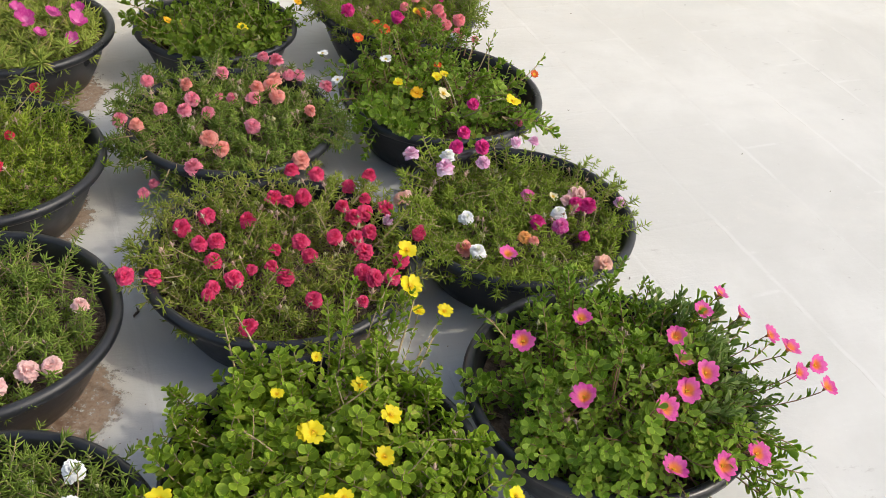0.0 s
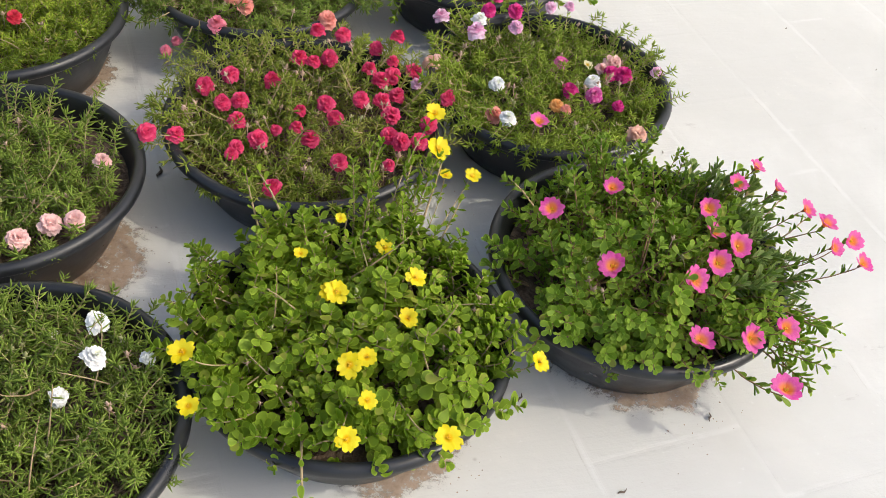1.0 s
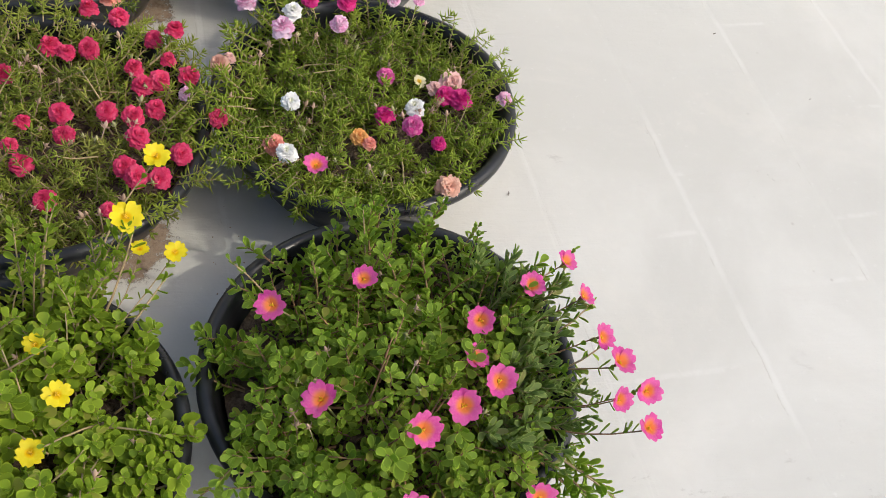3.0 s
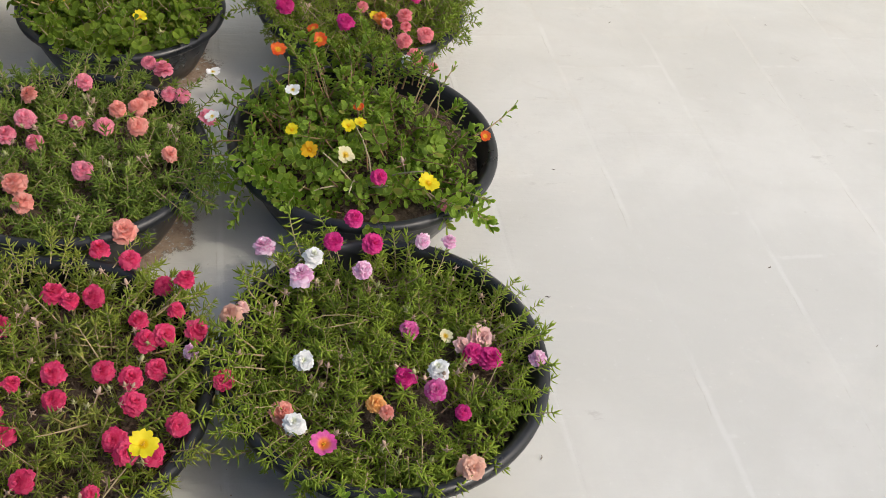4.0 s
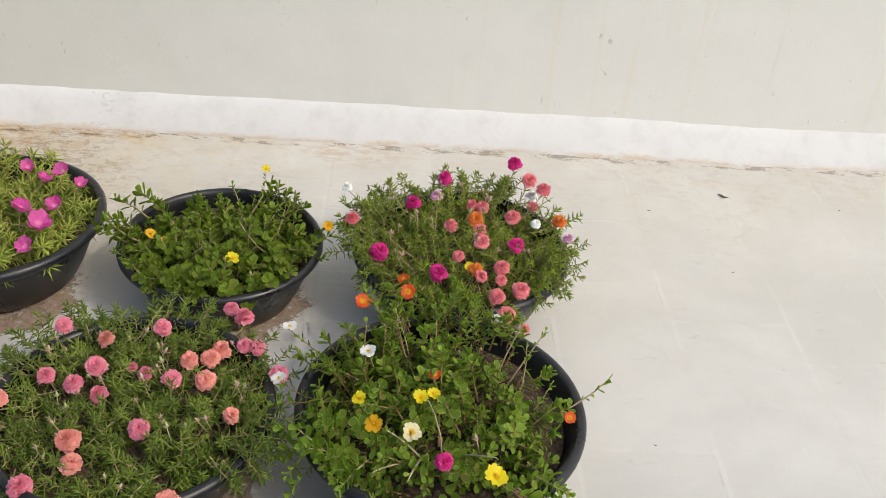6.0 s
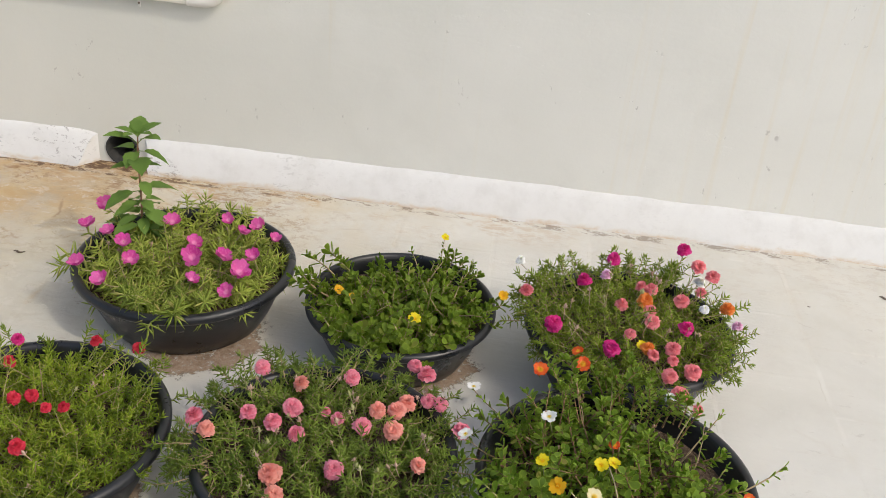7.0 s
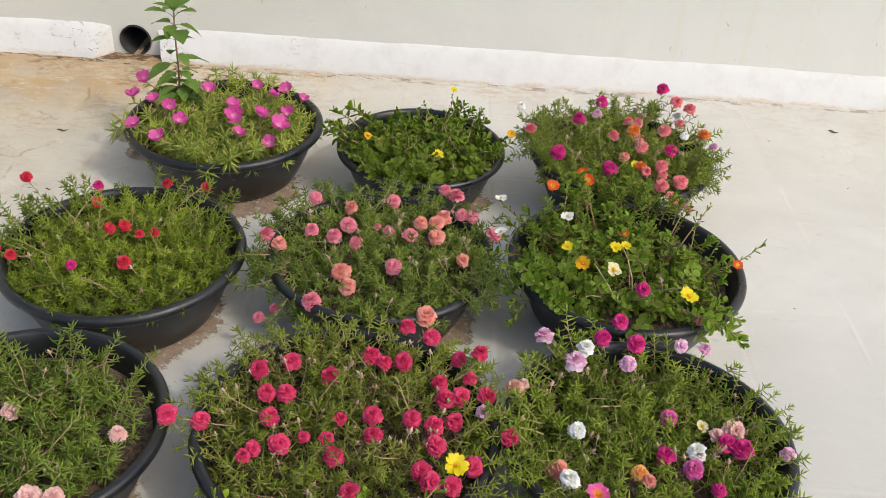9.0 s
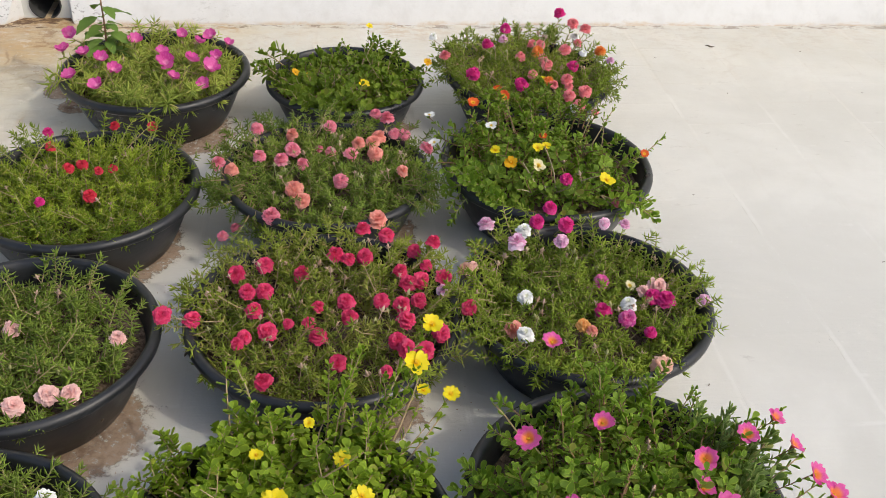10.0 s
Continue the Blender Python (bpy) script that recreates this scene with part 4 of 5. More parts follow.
# flowers of each bowl by colour: offset from the bowl's middle, height, size
FLOWERS = {
    "M2": {
        "crim": [(-0.214, -0.063, 0.15, 0.98), (-0.179, -0.044, 0.13, 0.98), (-0.137, 0.063, 0.13, 0.98), (-0.098, 0.090, 0.13, 0.98), (-0.041, 0.071, 0.13, 0.98), (-0.114, 0.022, 0.13, 0.98), (-0.088, 0.027, 0.13, 0.98), (-0.096, -0.020, 0.13, 0.98), (-0.071, -0.066, 0.13, 0.98), (-0.110, -0.092, 0.13, 0.73), (-0.100, -0.079, 0.13, 0.73), (-0.047, -0.047, 0.13, 0.63), (-0.016, -0.042, 0.13, 0.73), (-0.007, -0.005, 0.13, 0.73), (-0.001, -0.071, 0.13, 0.98), (0.029, -0.125, 0.13, 0.98), (-0.064, -0.164, 0.13, 0.98), (0.030, 0.008, 0.13, 0.98), (0.038, -0.027, 0.13, 0.98), (0.006, 0.125, 0.13, 0.98), (0.027, 0.114, 0.13, 0.84), (0.050, 0.121, 0.13, 0.98), (0.081, 0.012, 0.13, 0.98), (0.113, 0.005, 0.13, 0.98), (0.120, -0.028, 0.13, 0.98), (0.137, 0.018, 0.13, 0.98), (0.120, 0.057, 0.13, 0.98), (0.140, 0.065, 0.13, 0.98), (0.108, 0.088, 0.13, 0.90), (0.127, 0.140, 0.13, 0.90), (0.156, 0.126, 0.16, 0.90), (0.147, 0.105, 0.13, 0.73), (0.175, 0.074, 0.13, 0.98), (0.169, -0.056, 0.13, 0.98), (0.108, -0.076, 0.13, 0.98), (0.123, -0.091, 0.13, 0.98), (0.147, -0.093, 0.13, 0.98), (0.097, -0.137, 0.13, 0.63), (0.044, 0.199, 0.13, 0.98), (0.082, 0.183, 0.13, 0.98), (0.209, 0.004, 0.13, 0.98)],
        "lilac": [(0.171, 0.043, 0.13, 0.71)],
    },
    "M3": {
        "pink": [(-0.190, -0.010, 0.13, 1.05), (-0.122, 0.021, 0.13, 0.95), (-0.140, 0.122, 0.13, 0.95), (-0.065, 0.049, 0.13, 1.05), (-0.081, 0.012, 0.13, 1.05), (-0.043, -0.002, 0.13, 0.95), (0.003, 0.046, 0.13, 0.84), (-0.019, 0.056, 0.13, 0.63), (0.042, 0.041, 0.13, 0.95), (-0.005, 0.143, 0.13, 0.95), (0.099, 0.187, 0.13, 1.16), (0.077, 0.202, 0.13, 0.84), (0.115, 0.124, 0.13, 0.84), (0.135, 0.123, 0.13, 0.84), (0.179, 0.074, 0.13, 1.05), (0.030, -0.055, 0.13, 1.05), (-0.076, -0.156, 0.12, 1.16), (-0.168, -0.054, 0.10, 0.63), (-0.142, -0.135, 0.08, 0.63), (-0.159, -0.163, 0.08, 0.73)],
        "salm": [(-0.161, -0.030, 0.13, 0.95), (-0.074, 0.105, 0.13, 0.95), (0.052, 0.082, 0.13, 1.05), (0.087, 0.110, 0.13, 1.05), (0.078, 0.091, 0.13, 1.05), (0.084, 0.045, 0.13, 1.05), (0.136, -0.011, 0.13, 0.84), (-0.048, -0.086, 0.13, 1.26), (-0.028, -0.121, 0.13, 1.05), (0.098, -0.155, 0.12, 1.26)],
    },
    "L3": {
        "red": [(-0.189, 0.072, 0.18, 0.74), (-0.079, 0.085, 0.14, 0.74), (0.008, 0.171, 0.14, 0.74), (0.078, 0.173, 0.14, 0.74), (-0.027, 0.015, 0.14, 0.74), (-0.008, 0.026, 0.14, 0.74), (0.025, 0.010, 0.14, 0.6), (0.045, 0.019, 0.14, 0.66), (0.033, -0.069, 0.14, 0.88), (-0.138, -0.087, 0.14, 0.74), (-0.169, -0.076, 0.14, 0.60)],
        "mag": [(-0.100, 0.138, 0.14, 0.69), (-0.040, -0.092, 0.14, 0.66)],
    },
    "L4": {
        "mags": [(-0.185, -0.007, 0.15, 1.28), (-0.195, 0.076, 0.15, 1.28), (-0.138, -0.017, 0.15, 1.28), (-0.097, -0.040, 0.15, 1.28), (-0.132, -0.129, 0.15, 1.28), (-0.070, -0.162, 0.15, 1.28), (-0.058, -0.088, 0.15, 1.28), (-0.051, 0.055, 0.15, 1.28), (0.017, 0.001, 0.15, 1.28), (0.035, -0.045, 0.15, 1.58), (0.083, -0.026, 0.15, 1.28), (0.129, -0.064, 0.15, 1.58), (0.131, -0.008, 0.15, 1.28), (0.065, -0.111, 0.15, 1.06), (0.120, -0.099, 0.13, 1.28), (0.038, 0.100, 0.15, 1.06), (0.080, 0.067, 0.15, 1.06), (0.100, 0.095, 0.15, 1.28), (0.143, 0.064, 0.15, 1.06)],
    },
    "M4": {
        "gold": [(-0.097, -0.053, 0.14, 0.64), (-0.070, -0.067, 0.14, 0.48), (0.174, 0.023, 0.14, 0.64)],
        "yels": [(0.046, -0.096, 0.14, 0.8), (0.044, 0.134, 0.17, 0.56)],
    },
    "P4": {
        "mag": [(-0.090, 0.067, 0.15, 1), (-0.044, 0.161, 0.15, 1), (0.076, 0.169, 0.19, 1), (-0.124, -0.089, 0.15, 1.1), (-0.028, -0.129, 0.15, 1.1), (0.092, -0.028, 0.15, 1)],
        "lilac": [(-0.052, 0.099, 0.15, 0.85), (0.175, 0.008, 0.15, 0.68)],
        "white": [(-0.208, 0.096, 0.15, 0.72), (0.114, 0.132, 0.15, 0.81), (0.067, -0.229, 0.15, 0.72), (0.121, 0.041, 0.15, 0.72)],
        "cor": [(-0.183, -0.001, 0.15, 0.9), (0.011, 0.080, 0.15, 0.9), (0.028, 0.076, 0.15, 0.9), (-0.019, 0.009, 0.15, 0.9), (0.081, 0.054, 0.15, 1.1), (0.106, 0.133, 0.18, 1), (0.130, 0.108, 0.18, 1), (0.116, 0.097, 0.15, 0.8), (0.034, -0.031, 0.15, 1), (0.000, -0.078, 0.15, 0.8), (0.029, 0.004, 0.15, 0.8), (0.069, -0.097, 0.15, 1), (0.040, -0.125, 0.15, 0.8), (0.101, -0.151, 0.15, 1.1), (0.083, -0.213, 0.15, 1), (0.066, -0.173, 0.15, 0.9), (0.071, -0.129, 0.15, 0.7), (0.110, -0.242, 0.15, 0.6)],
        "oran": [(0.020, 0.032, 0.15, 1.1), (0.161, 0.057, 0.15, 0.9), (0.030, -0.109, 0.15, 0.9)],
        "yels": [(0.019, -0.104, 0.15, 0.6)],
        "ored": [(-0.129, -0.221, 0.15, 0.88), (-0.067, -0.186, 0.15, 0.88), (-0.079, -0.153, 0.15, 0.64)],
    },
    "P3": {
        "whis": [(-0.220, 0.064, 0.17, 0.72), (-0.211, -0.041, 0.17, 0.72), (-0.106, 0.031, 0.17, 0.81)],
        "yels": [(-0.103, -0.062, 0.17, 0.72), (-0.026, -0.046, 0.17, 0.72), (-0.010, -0.037, 0.17, 0.63), (0.075, -0.183, 0.19, 0.99)],
        "gold": [(-0.078, -0.104, 0.17, 0.81)],
        "crea": [(-0.029, -0.110, 0.17, 0.9)],
        "mag": [(0.015, -0.152, 0.17, 0.9), (-0.017, -0.211, 0.15, 0.9)],
        "ored": [(-0.012, 0.000, 0.17, 0.58), (0.164, -0.053, 0.17, 0.58)],
        "pink": [(0.105, -0.156, 0.13, 0.63)],
    },
    "P2": {
        "lilac": [(-0.148, 0.135, 0.15, 1.07), (-0.102, 0.088, 0.15, 1.16), (-0.027, 0.109, 0.14, 0.89), (0.049, 0.164, 0.14, 0.81), (0.083, 0.168, 0.14, 0.71), (0.179, -0.005, 0.12, 0.81)],
        "mag": [(-0.065, 0.148, 0.15, 0.95), (-0.014, 0.157, 0.14, 1.05), (0.019, -0.037, 0.12, 0.95), (0.101, 0.001, 0.12, 1.05), (0.121, -0.006, 0.12, 1.05), (0.083, -0.084, 0.12, 0.73)],
        "white": [(-0.088, 0.120, 0.15, 0.95), (-0.094, -0.025, 0.128, 0.9), (0.057, -0.031, 0.128, 1.0), (-0.101, -0.109, 0.128, 1.04)],
        "lilm": [(0.029, 0.031, 0.12, 0.95), (0.054, -0.055, 0.12, 1.05)],
        "pale": [(0.113, 0.023, 0.12, 1.16), (0.090, 0.013, 0.12, 0.73), (-0.168, 0.063, 0.12, 0.63)],
        "crea": [(0.071, 0.026, 0.12, 0.63)],
        "peach": [(-0.182, 0.049, 0.12, 1.05), (0.086, -0.157, 0.12, 1.16)],
        "salm": [(-0.114, -0.089, 0.12, 1.05), (-0.001, -0.085, 0.12, 0.63)],
        "apri": [(-0.012, -0.075, 0.12, 0.84)],
        "hotp": [(-0.070, -0.150, 0.15, 0.95)],
    },
    "P1": {
        "hotp": [(-0.120, 0.032, 0.18, 1.06), (-0.029, 0.061, 0.18, 0.85), (0.082, 0.008, 0.18, 0.95), (0.071, -0.033, 0.18, 0.95), (0.090, -0.061, 0.18, 1.06), (0.053, -0.085, 0.18, 1.06), (0.012, -0.108, 0.18, 1.12), (-0.077, -0.073, 0.18, 1.06), (0.001, -0.173, 0.15, 1.12), (0.048, -0.193, 0.17, 1.06), (0.119, -0.162, 0.14, 1.06), (0.083, -0.240, 0.13, 1.12), (0.142, 0.050, 0.18, 0.95), (0.184, 0.079, 0.18, 0.85), (0.194, 0.035, 0.18, 0.85), (0.194, -0.028, 0.20, 0.85), (0.205, -0.056, 0.20, 1.06), (0.195, -0.096, 0.20, 0.85), (0.224, -0.088, 0.20, 0.85), (0.216, -0.126, 0.20, 0.95)],
    },
    "M1": {
        "yels": [(0.151, 0.272, 0.21, 1.0), (0.131, 0.174, 0.23, 1.12), (0.141, 0.161, 0.20, 0.64), (0.174, 0.156, 0.20, 0.78), (0.007, 0.130, 0.17, 0.55), (-0.047, 0.078, 0.17, 0.64), (0.051, 0.074, 0.17, 0.74), (-0.015, 0.011, 0.17, 1.06), (-0.023, 0.013, 0.17, 0.83), (0.077, 0.021, 0.17, 0.92), (0.059, -0.029, 0.16, 0.92), (0.003, -0.084, 0.17, 0.83), (-0.017, -0.092, 0.17, 0.97), (-0.005, -0.139, 0.17, 0.74), (-0.033, -0.182, 0.17, 0.97), (0.058, -0.215, 0.20, 0.97), (0.193, -0.102, 0.15, 0.92), (-0.183, -0.067, 0.19, 1.01), (-0.181, -0.112, 0.16, 0.83)],
    },
    "L1": {
        "white": [(0.095, 0.093, 0.14, 0.95), (0.094, 0.045, 0.14, 0.99), (0.147, 0.051, 0.12, 0.63), (0.057, 0.011, 0.12, 0.81), (0.051, -0.160, 0.14, 0.99), (0.042, 0.111, 0.11, 0.45)],
    },
    "L2": {
        "pale": [(-0.012, 0.011, 0.12, 0.9), (0.134, 0.000, 0.12, 0.9), (0.041, -0.137, 0.12, 1.1), (0.077, -0.116, 0.12, 1.05), (0.103, -0.111, 0.12, 0.95)],
    },
}
FLOWER_WORDS = {
    "crim": "crimson double flower", "red": "scarlet double flower", "pink": "rose pink double flower", "salm": "salmon double flower", "cor": "coral double flower",
    "peach": "peach double flower", "pale": "pale pink double flower", "white": "white double flower", "whis": "white single flower", "lilac": "pink and white striped flower",
    "lilm": "mauve pink flower", "mag": "magenta double flower", "mags": "magenta cup-shaped flower", "hotp": "hot pink flower with orange throat",
    "yels": "yellow five-petalled flower", "gold": "golden yellow flower", "crea": "cream flower with yellow throat", "apri": "apricot double flower", "oran": "orange double flower", "ored": "orange red flower with yellow throat",
}

# ---- the terrace: floor, wall, fillet ----
GRID = pose(0, 0, 0, 0, 0, TURN)
floor = thing("floor", GRID, "white-washed clay tile terrace floor with ochre stains", "floor", kind="structure")
bm = bmesh.new()
for x, y in ((-30, -30), (30, -30), (30, 2.70), (-30, 2.70)):
    bm.verts.new((x, y, -0.0004))
bm.faces.new(bm.verts)
part("joint_bed", mesh_of("joint_bed", bm, [FLOOR], False), floor)

WALL_POSE = pose(0, 2.511, 0, 0, 0, TURN)
FACE = 0.045
HOLE_X, HOLE_Z, HOLE_R = -0.719, 0.036, 0.040


def wall_mesh():
    """The parapet: front with a round drain hole, drain tube, top, back and ends."""
    s = Soup()
    x0, x1, top, deep, n = -9.0, 9.0, 2.3, 0.22, 40
    q = 0.050
    ring, frame_pts = [], []
    for k in range(n):
        w = 2 * math.pi * k / n
        c, e = math.cos(w), math.sin(w)
        ring.append((HOLE_X + HOLE_R * c, FACE, HOLE_Z + HOLE_R * e))
        big = max(abs(c), abs(e))
        frame_pts.append((HOLE_X + q * c / big, FACE, HOLE_Z + q * e / big))
    s.add(ring + frame_pts, [(k, (k + 1) % n, n + (k + 1) % n, n + k) for k in range(n)])
    xs, zs = (x0, HOLE_X - q, HOLE_X + q, x1), (-0.05, HOLE_Z - q, HOLE_Z + q, top)
    for i in range(3):
        for j in range(3):
            if (i, j) != (1, 1):
                s.add([(xs[i], FACE, zs[j]), (xs[i + 1], FACE, zs[j]), (xs[i + 1], FACE, zs[j + 1]), (xs[i], FACE, zs[j + 1])], [(0, 1, 2, 3)])
    b = FACE + deep
    s.add([(x0, FACE, top), (x1, FACE, top), (x1, b, top), (x0, b, top), (x0, FACE, -0.05), (x1, FACE, -0.05), (x1, b, -0.05), (x0, b, -0.05)],
          [(0, 1, 2, 3), (3, 2, 6, 7), (0, 3, 7, 4), (1, 5, 6, 2), (4, 7, 6, 5)])
    me = s.mesh("wall", [WALL])
    me.polygons.foreach_set("use_smooth", [False] * len(me.polygons))
    return me


thing("wall_north", WALL_POSE, "pale grey painted terrace parapet wall with small blemishes", "wall", mesh=wall_mesh(), kind="structure")

drain = Soup()
prof = ((HOLE_R - 0.0005, FACE - 0.004), (HOLE_R - 0.0028, FACE - 0.004), (HOLE_R - 0.0028, FACE + 0.16), (0.0, FACE + 0.16))
n = 40
for i in range(3):
    (ra, ya), (rb, yb) = prof[i], prof[i + 1]
    for k in range(n):
        w0, w1 = 2 * math.pi * k / n, 2 * math.pi * (k + 1) / n
        drain.add([(HOLE_X + r * math.cos(w), y, HOLE_Z + r * math.sin(w)) for r, y, w in ((ra, ya, w0), (ra, ya, w1), (rb, yb, w1), (rb, yb, w0))], [(0, 1, 2, 3)] if rb else [(0, 1, 2)])
thing("drain_pipe", WALL_POSE, "round dark drain outlet at the foot of the wall", "drain", mesh=drain.mesh("drain_pipe", [DRAIN]))


def fillet_mesh(x0, x1, cut_left, cut_right, seed):
    """A hand-trowelled sloping fillet between floor and wall; a cut end is mitred, its toe set back by that much."""
    rows = ((0.0, 0.0), (0.005, 0.010), (0.017, 0.034), (0.030, 0.057), (0.038, 0.069), (0.0445, 0.0745), (0.052, 0.075))
    verts, faces = [], []
    n = int((x1 - x0) / 0.02)
    m = len(rows)
    for i in range(n + 1):
        x = x0 + (x1 - x0) * i / n
        near_l = max(0.0, 1 - (x - x0) / 0.10) if cut_left else 0.0
        near_r = max(0.0, 1 - (x1 - x) / 0.10) if cut_right else 0.0
        drop = 0.10 * max(near_l, near_r) ** 3
        out = 0.010 * noise.noise(Vector((x * 1.4, seed, 0))) + 0.006 * noise.noise(Vector((x * 6, seed, 3)))
        up = 0.006 * noise.noise(Vector((x * 2.2, seed, 7))) + 0.003 * noise.noise(Vector((x * 13, seed, 9)))
        for j, (y, z) in enumerate(rows):
            k = 1 - j / (m - 1)
            rough = 0.0018 * noise.noise(Vector((x * 25, j * 0.7, seed)))
            verts.append((x + k * (cut_left * near_l - cut_right * near_r) + rough, y + out * k * k + rough, max(-0.003, z * (1 - drop) + up * (1 - k) - (0.003 if j == 0 else 0)) + rough * (j > 0)))
    for i in range(n):
        for j in range(m - 1):
            faces.append((i * m + j, (i + 1) * m + j, (i + 1) * m + j + 1, i * m + j + 1))
    base = len(verts)
    for i in (0, n):
        x, y, z = verts[i * m + m - 1]
        verts.append((x, y, -0.003))
    s = Soup()
    s.add(verts, faces)
    for ring in ([*range(m), base], [*(n * m + j for j in range(m)), base + 1]):
        s.add([verts[j] for j in ring], [tuple(range(m + 1))])
    return s.mesh("fillet", [FILLET])


thing("fillet_1", WALL_POSE, "white cement fillet along the wall foot, flaking", "trim", mesh=fillet_mesh(-5.0, -0.770, 0, 0.045, 1.3), kind="structure")
thing("fillet_2", WALL_POSE, "white cement fillet along the wall foot, flaking", "trim", mesh=fillet_mesh(-0.664, 5.0, 0.022, 0, 4.1), kind="structure")


# ---- water pipe on the wall ----
def bend_points(ax, az, r, y):
    return [(ax - r + r * math.sin(w), y, az + r - r * math.cos(w)) for w in [math.pi / 2 * i / 8 for i in range(9)]]


PIPE_Y, PIPE_Z, PIPE_X, PIPE_R = FACE - 0.0165, 0.417, -0.462, 0.0120
pipe = thing("water_pipe", WALL_POSE, "white plastic water pipe clipped to the wall", "pipe")
s = Soup()
s.add(*tube([(-4.0, PIPE_Y, PIPE_Z + 0.012), (PIPE_X - 0.06, PIPE_Y, PIPE_Z)], [PIPE_R, PIPE_R], 20))
part("pipe_run", s.mesh("pipe_run", [PVC]), pipe)
s = Soup()
s.add(*tube([(PIPE_X - 0.075, PIPE_Y, PIPE_Z)] + bend_points(PIPE_X, PIPE_Z, 0.040, PIPE_Y) + [(PIPE_X, PIPE_Y, PIPE_Z + 0.075)], [PIPE_R + 0.0028] * 11, 20))
part("elbow", s.mesh("elbow", [PVC]), pipe)
s = Soup()
s.add(*tube([(PIPE_X, PIPE_Y, PIPE_Z + 0.06), (PIPE_X, PIPE_Y, 2.2)], [PIPE_R, PIPE_R], 20))
part("riser", s.mesh("riser", [PVC]), pipe)
for cx in (-0.652, -1.5):
    band = Soup()
    verts = []
    for over, off in ((0.0015, 0.0014), (-0.0004, -0.001)):
        arc = [(PIPE_Y + (PIPE_R + over) * math.cos(radians(a)), PIPE_Z + (PIPE_R + over) * math.sin(radians(a))) for a in range(60, 301, 20)]
        arc = [(FACE + 0.001, arc[0][1])] + arc + [(FACE - off, arc[-1][1] - 0.002), (FACE - off, PIPE_Z - PIPE_R - 0.022)]
        verts += [(cx + e, y, z) for y, z in arc for e in (-0.0032, 0.0032)]
    k, n = len(arc), 2 * len(arc)
    for i in range(k - 1):
        a, b = 2 * i, 2 * i + 2
        band.add([verts[j] for j in (a, a + 1, b + 1, b, a + n, a + n + 1, b + n + 1, b + n)], [(0, 1, 2, 3), (0, 3, 7, 4), (1, 5, 6, 2)])
    band.add([verts[j] for j in (n - 2, n - 1, 2 * n - 1, 2 * n - 2)], [(0, 1, 2, 3)])
    clip = part("clip", band.mesh("clip", [PVC]), pipe, None, "bent saddle clip with a tab")
    screw = Soup()
    screw.add(*tube([(cx, FACE + 0.004, PIPE_Z - PIPE_R - 0.014), (cx, FACE - 0.0015, PIPE_Z - PIPE_R - 0.014), (cx, FACE - 0.0034, PIPE_Z - PIPE_R - 0.014)], [0.0022, 0.0026, 0.0020], 8))
    part("nail", screw.mesh("nail", [IRON]), clip, None, "rusty nail")

# ---- the bowls, row by row from the wall ----
L4 = bowl_of("L4", "black bowl of pale moss rose, magenta flowers and a herb seedling", (-0.308, 1.957), 0.195, 0.118, "needle_long", "needle_pale", "green", 265, 0.152, lean=38, under=130, soil=0.084,
             arms=((195, 330, 16, 0.160, 0, 45, 1.05), (60, 120, 8, 0.150, 15, 45, 0.85)))
M4 = bowl_of("M4", "smaller black bowl of broad-leaved purslane with few yellow flowers", (0.087, 1.972), 0.167, 0.106, "big", "broad_mid", "brown", 270, 0.116, (0.004, -0.024), soil=0.076, rise=0.008, lean=34, size=0.95, sway=40, uneven=0.2,
             bare=((-0.03, 0.085, 0.04), (0.0, 0.12, 0.05)), arms=((150, 205, 9, 0.135, 20, 50, 1.1), (205, 300, 12, 0.125, 10, 45, 0.9), (15, 70, 8, 0.125, 25, 65, 1.0), (-12, 12, 5, 0.13, 15, 45, 1.0)), under=130, buds=5)
P4 = bowl_of("P4", "black bowl of bushy moss rose with coral and magenta flowers", (0.48, 2.015), 0.180, 0.118, "needle_bush", "needle", "brown", 470, 0.150, rise=0.022, lean=60, size=0.86, soil=0.086,
             arms=((-180, 180, 100, 0.145, 5, 60, 0.95), (-40, 40, 30, 0.156, -5, 35, 0.95), (-150, -60, 40, 0.160, -20, 40, 0.9), (60, 200, 70, 0.160, -15, 50, 0.95)), under=140, buds=22, bud_high=0.02)
L3 = bowl_of("L3", "black bowl of lime green moss rose with scarlet flowers", (-0.318, 1.487), 0.193, 0.118, "needle_grass", "needle_lime", "green", 520, 0.160, lean=36, soil=0.085, bare=((0.05, 0.155, 0.035), (0.09, 0.135, 0.03)),
             arms=((80, 200, 16, 0.165, 15, 55, 0.95), (135, 215, 24, 0.176, 5, 40, 0.9), (30, 80, 7, 0.16, 35, 65, 1.0)), under=300)
M3 = bowl_of("M3", "black bowl of moss rose spilling over with pink and salmon flowers", (0.085, 1.566), 0.185, 0.118, "needle", "needle_dark", "brown", 500, 0.166, (0.0, 0.006), rise=0.010, lean=52, soil=0.086,
             arms=((-35, 215, 90, 0.172, -5, 45, 0.9), (20, 215, 36, 0.180, -40, 10, 0.8), (185, 240, 24, 0.186, -75, -10, 0.9), (-35, 20, 20, 0.180, -60, 0, 0.9)), under=240, buds=44)
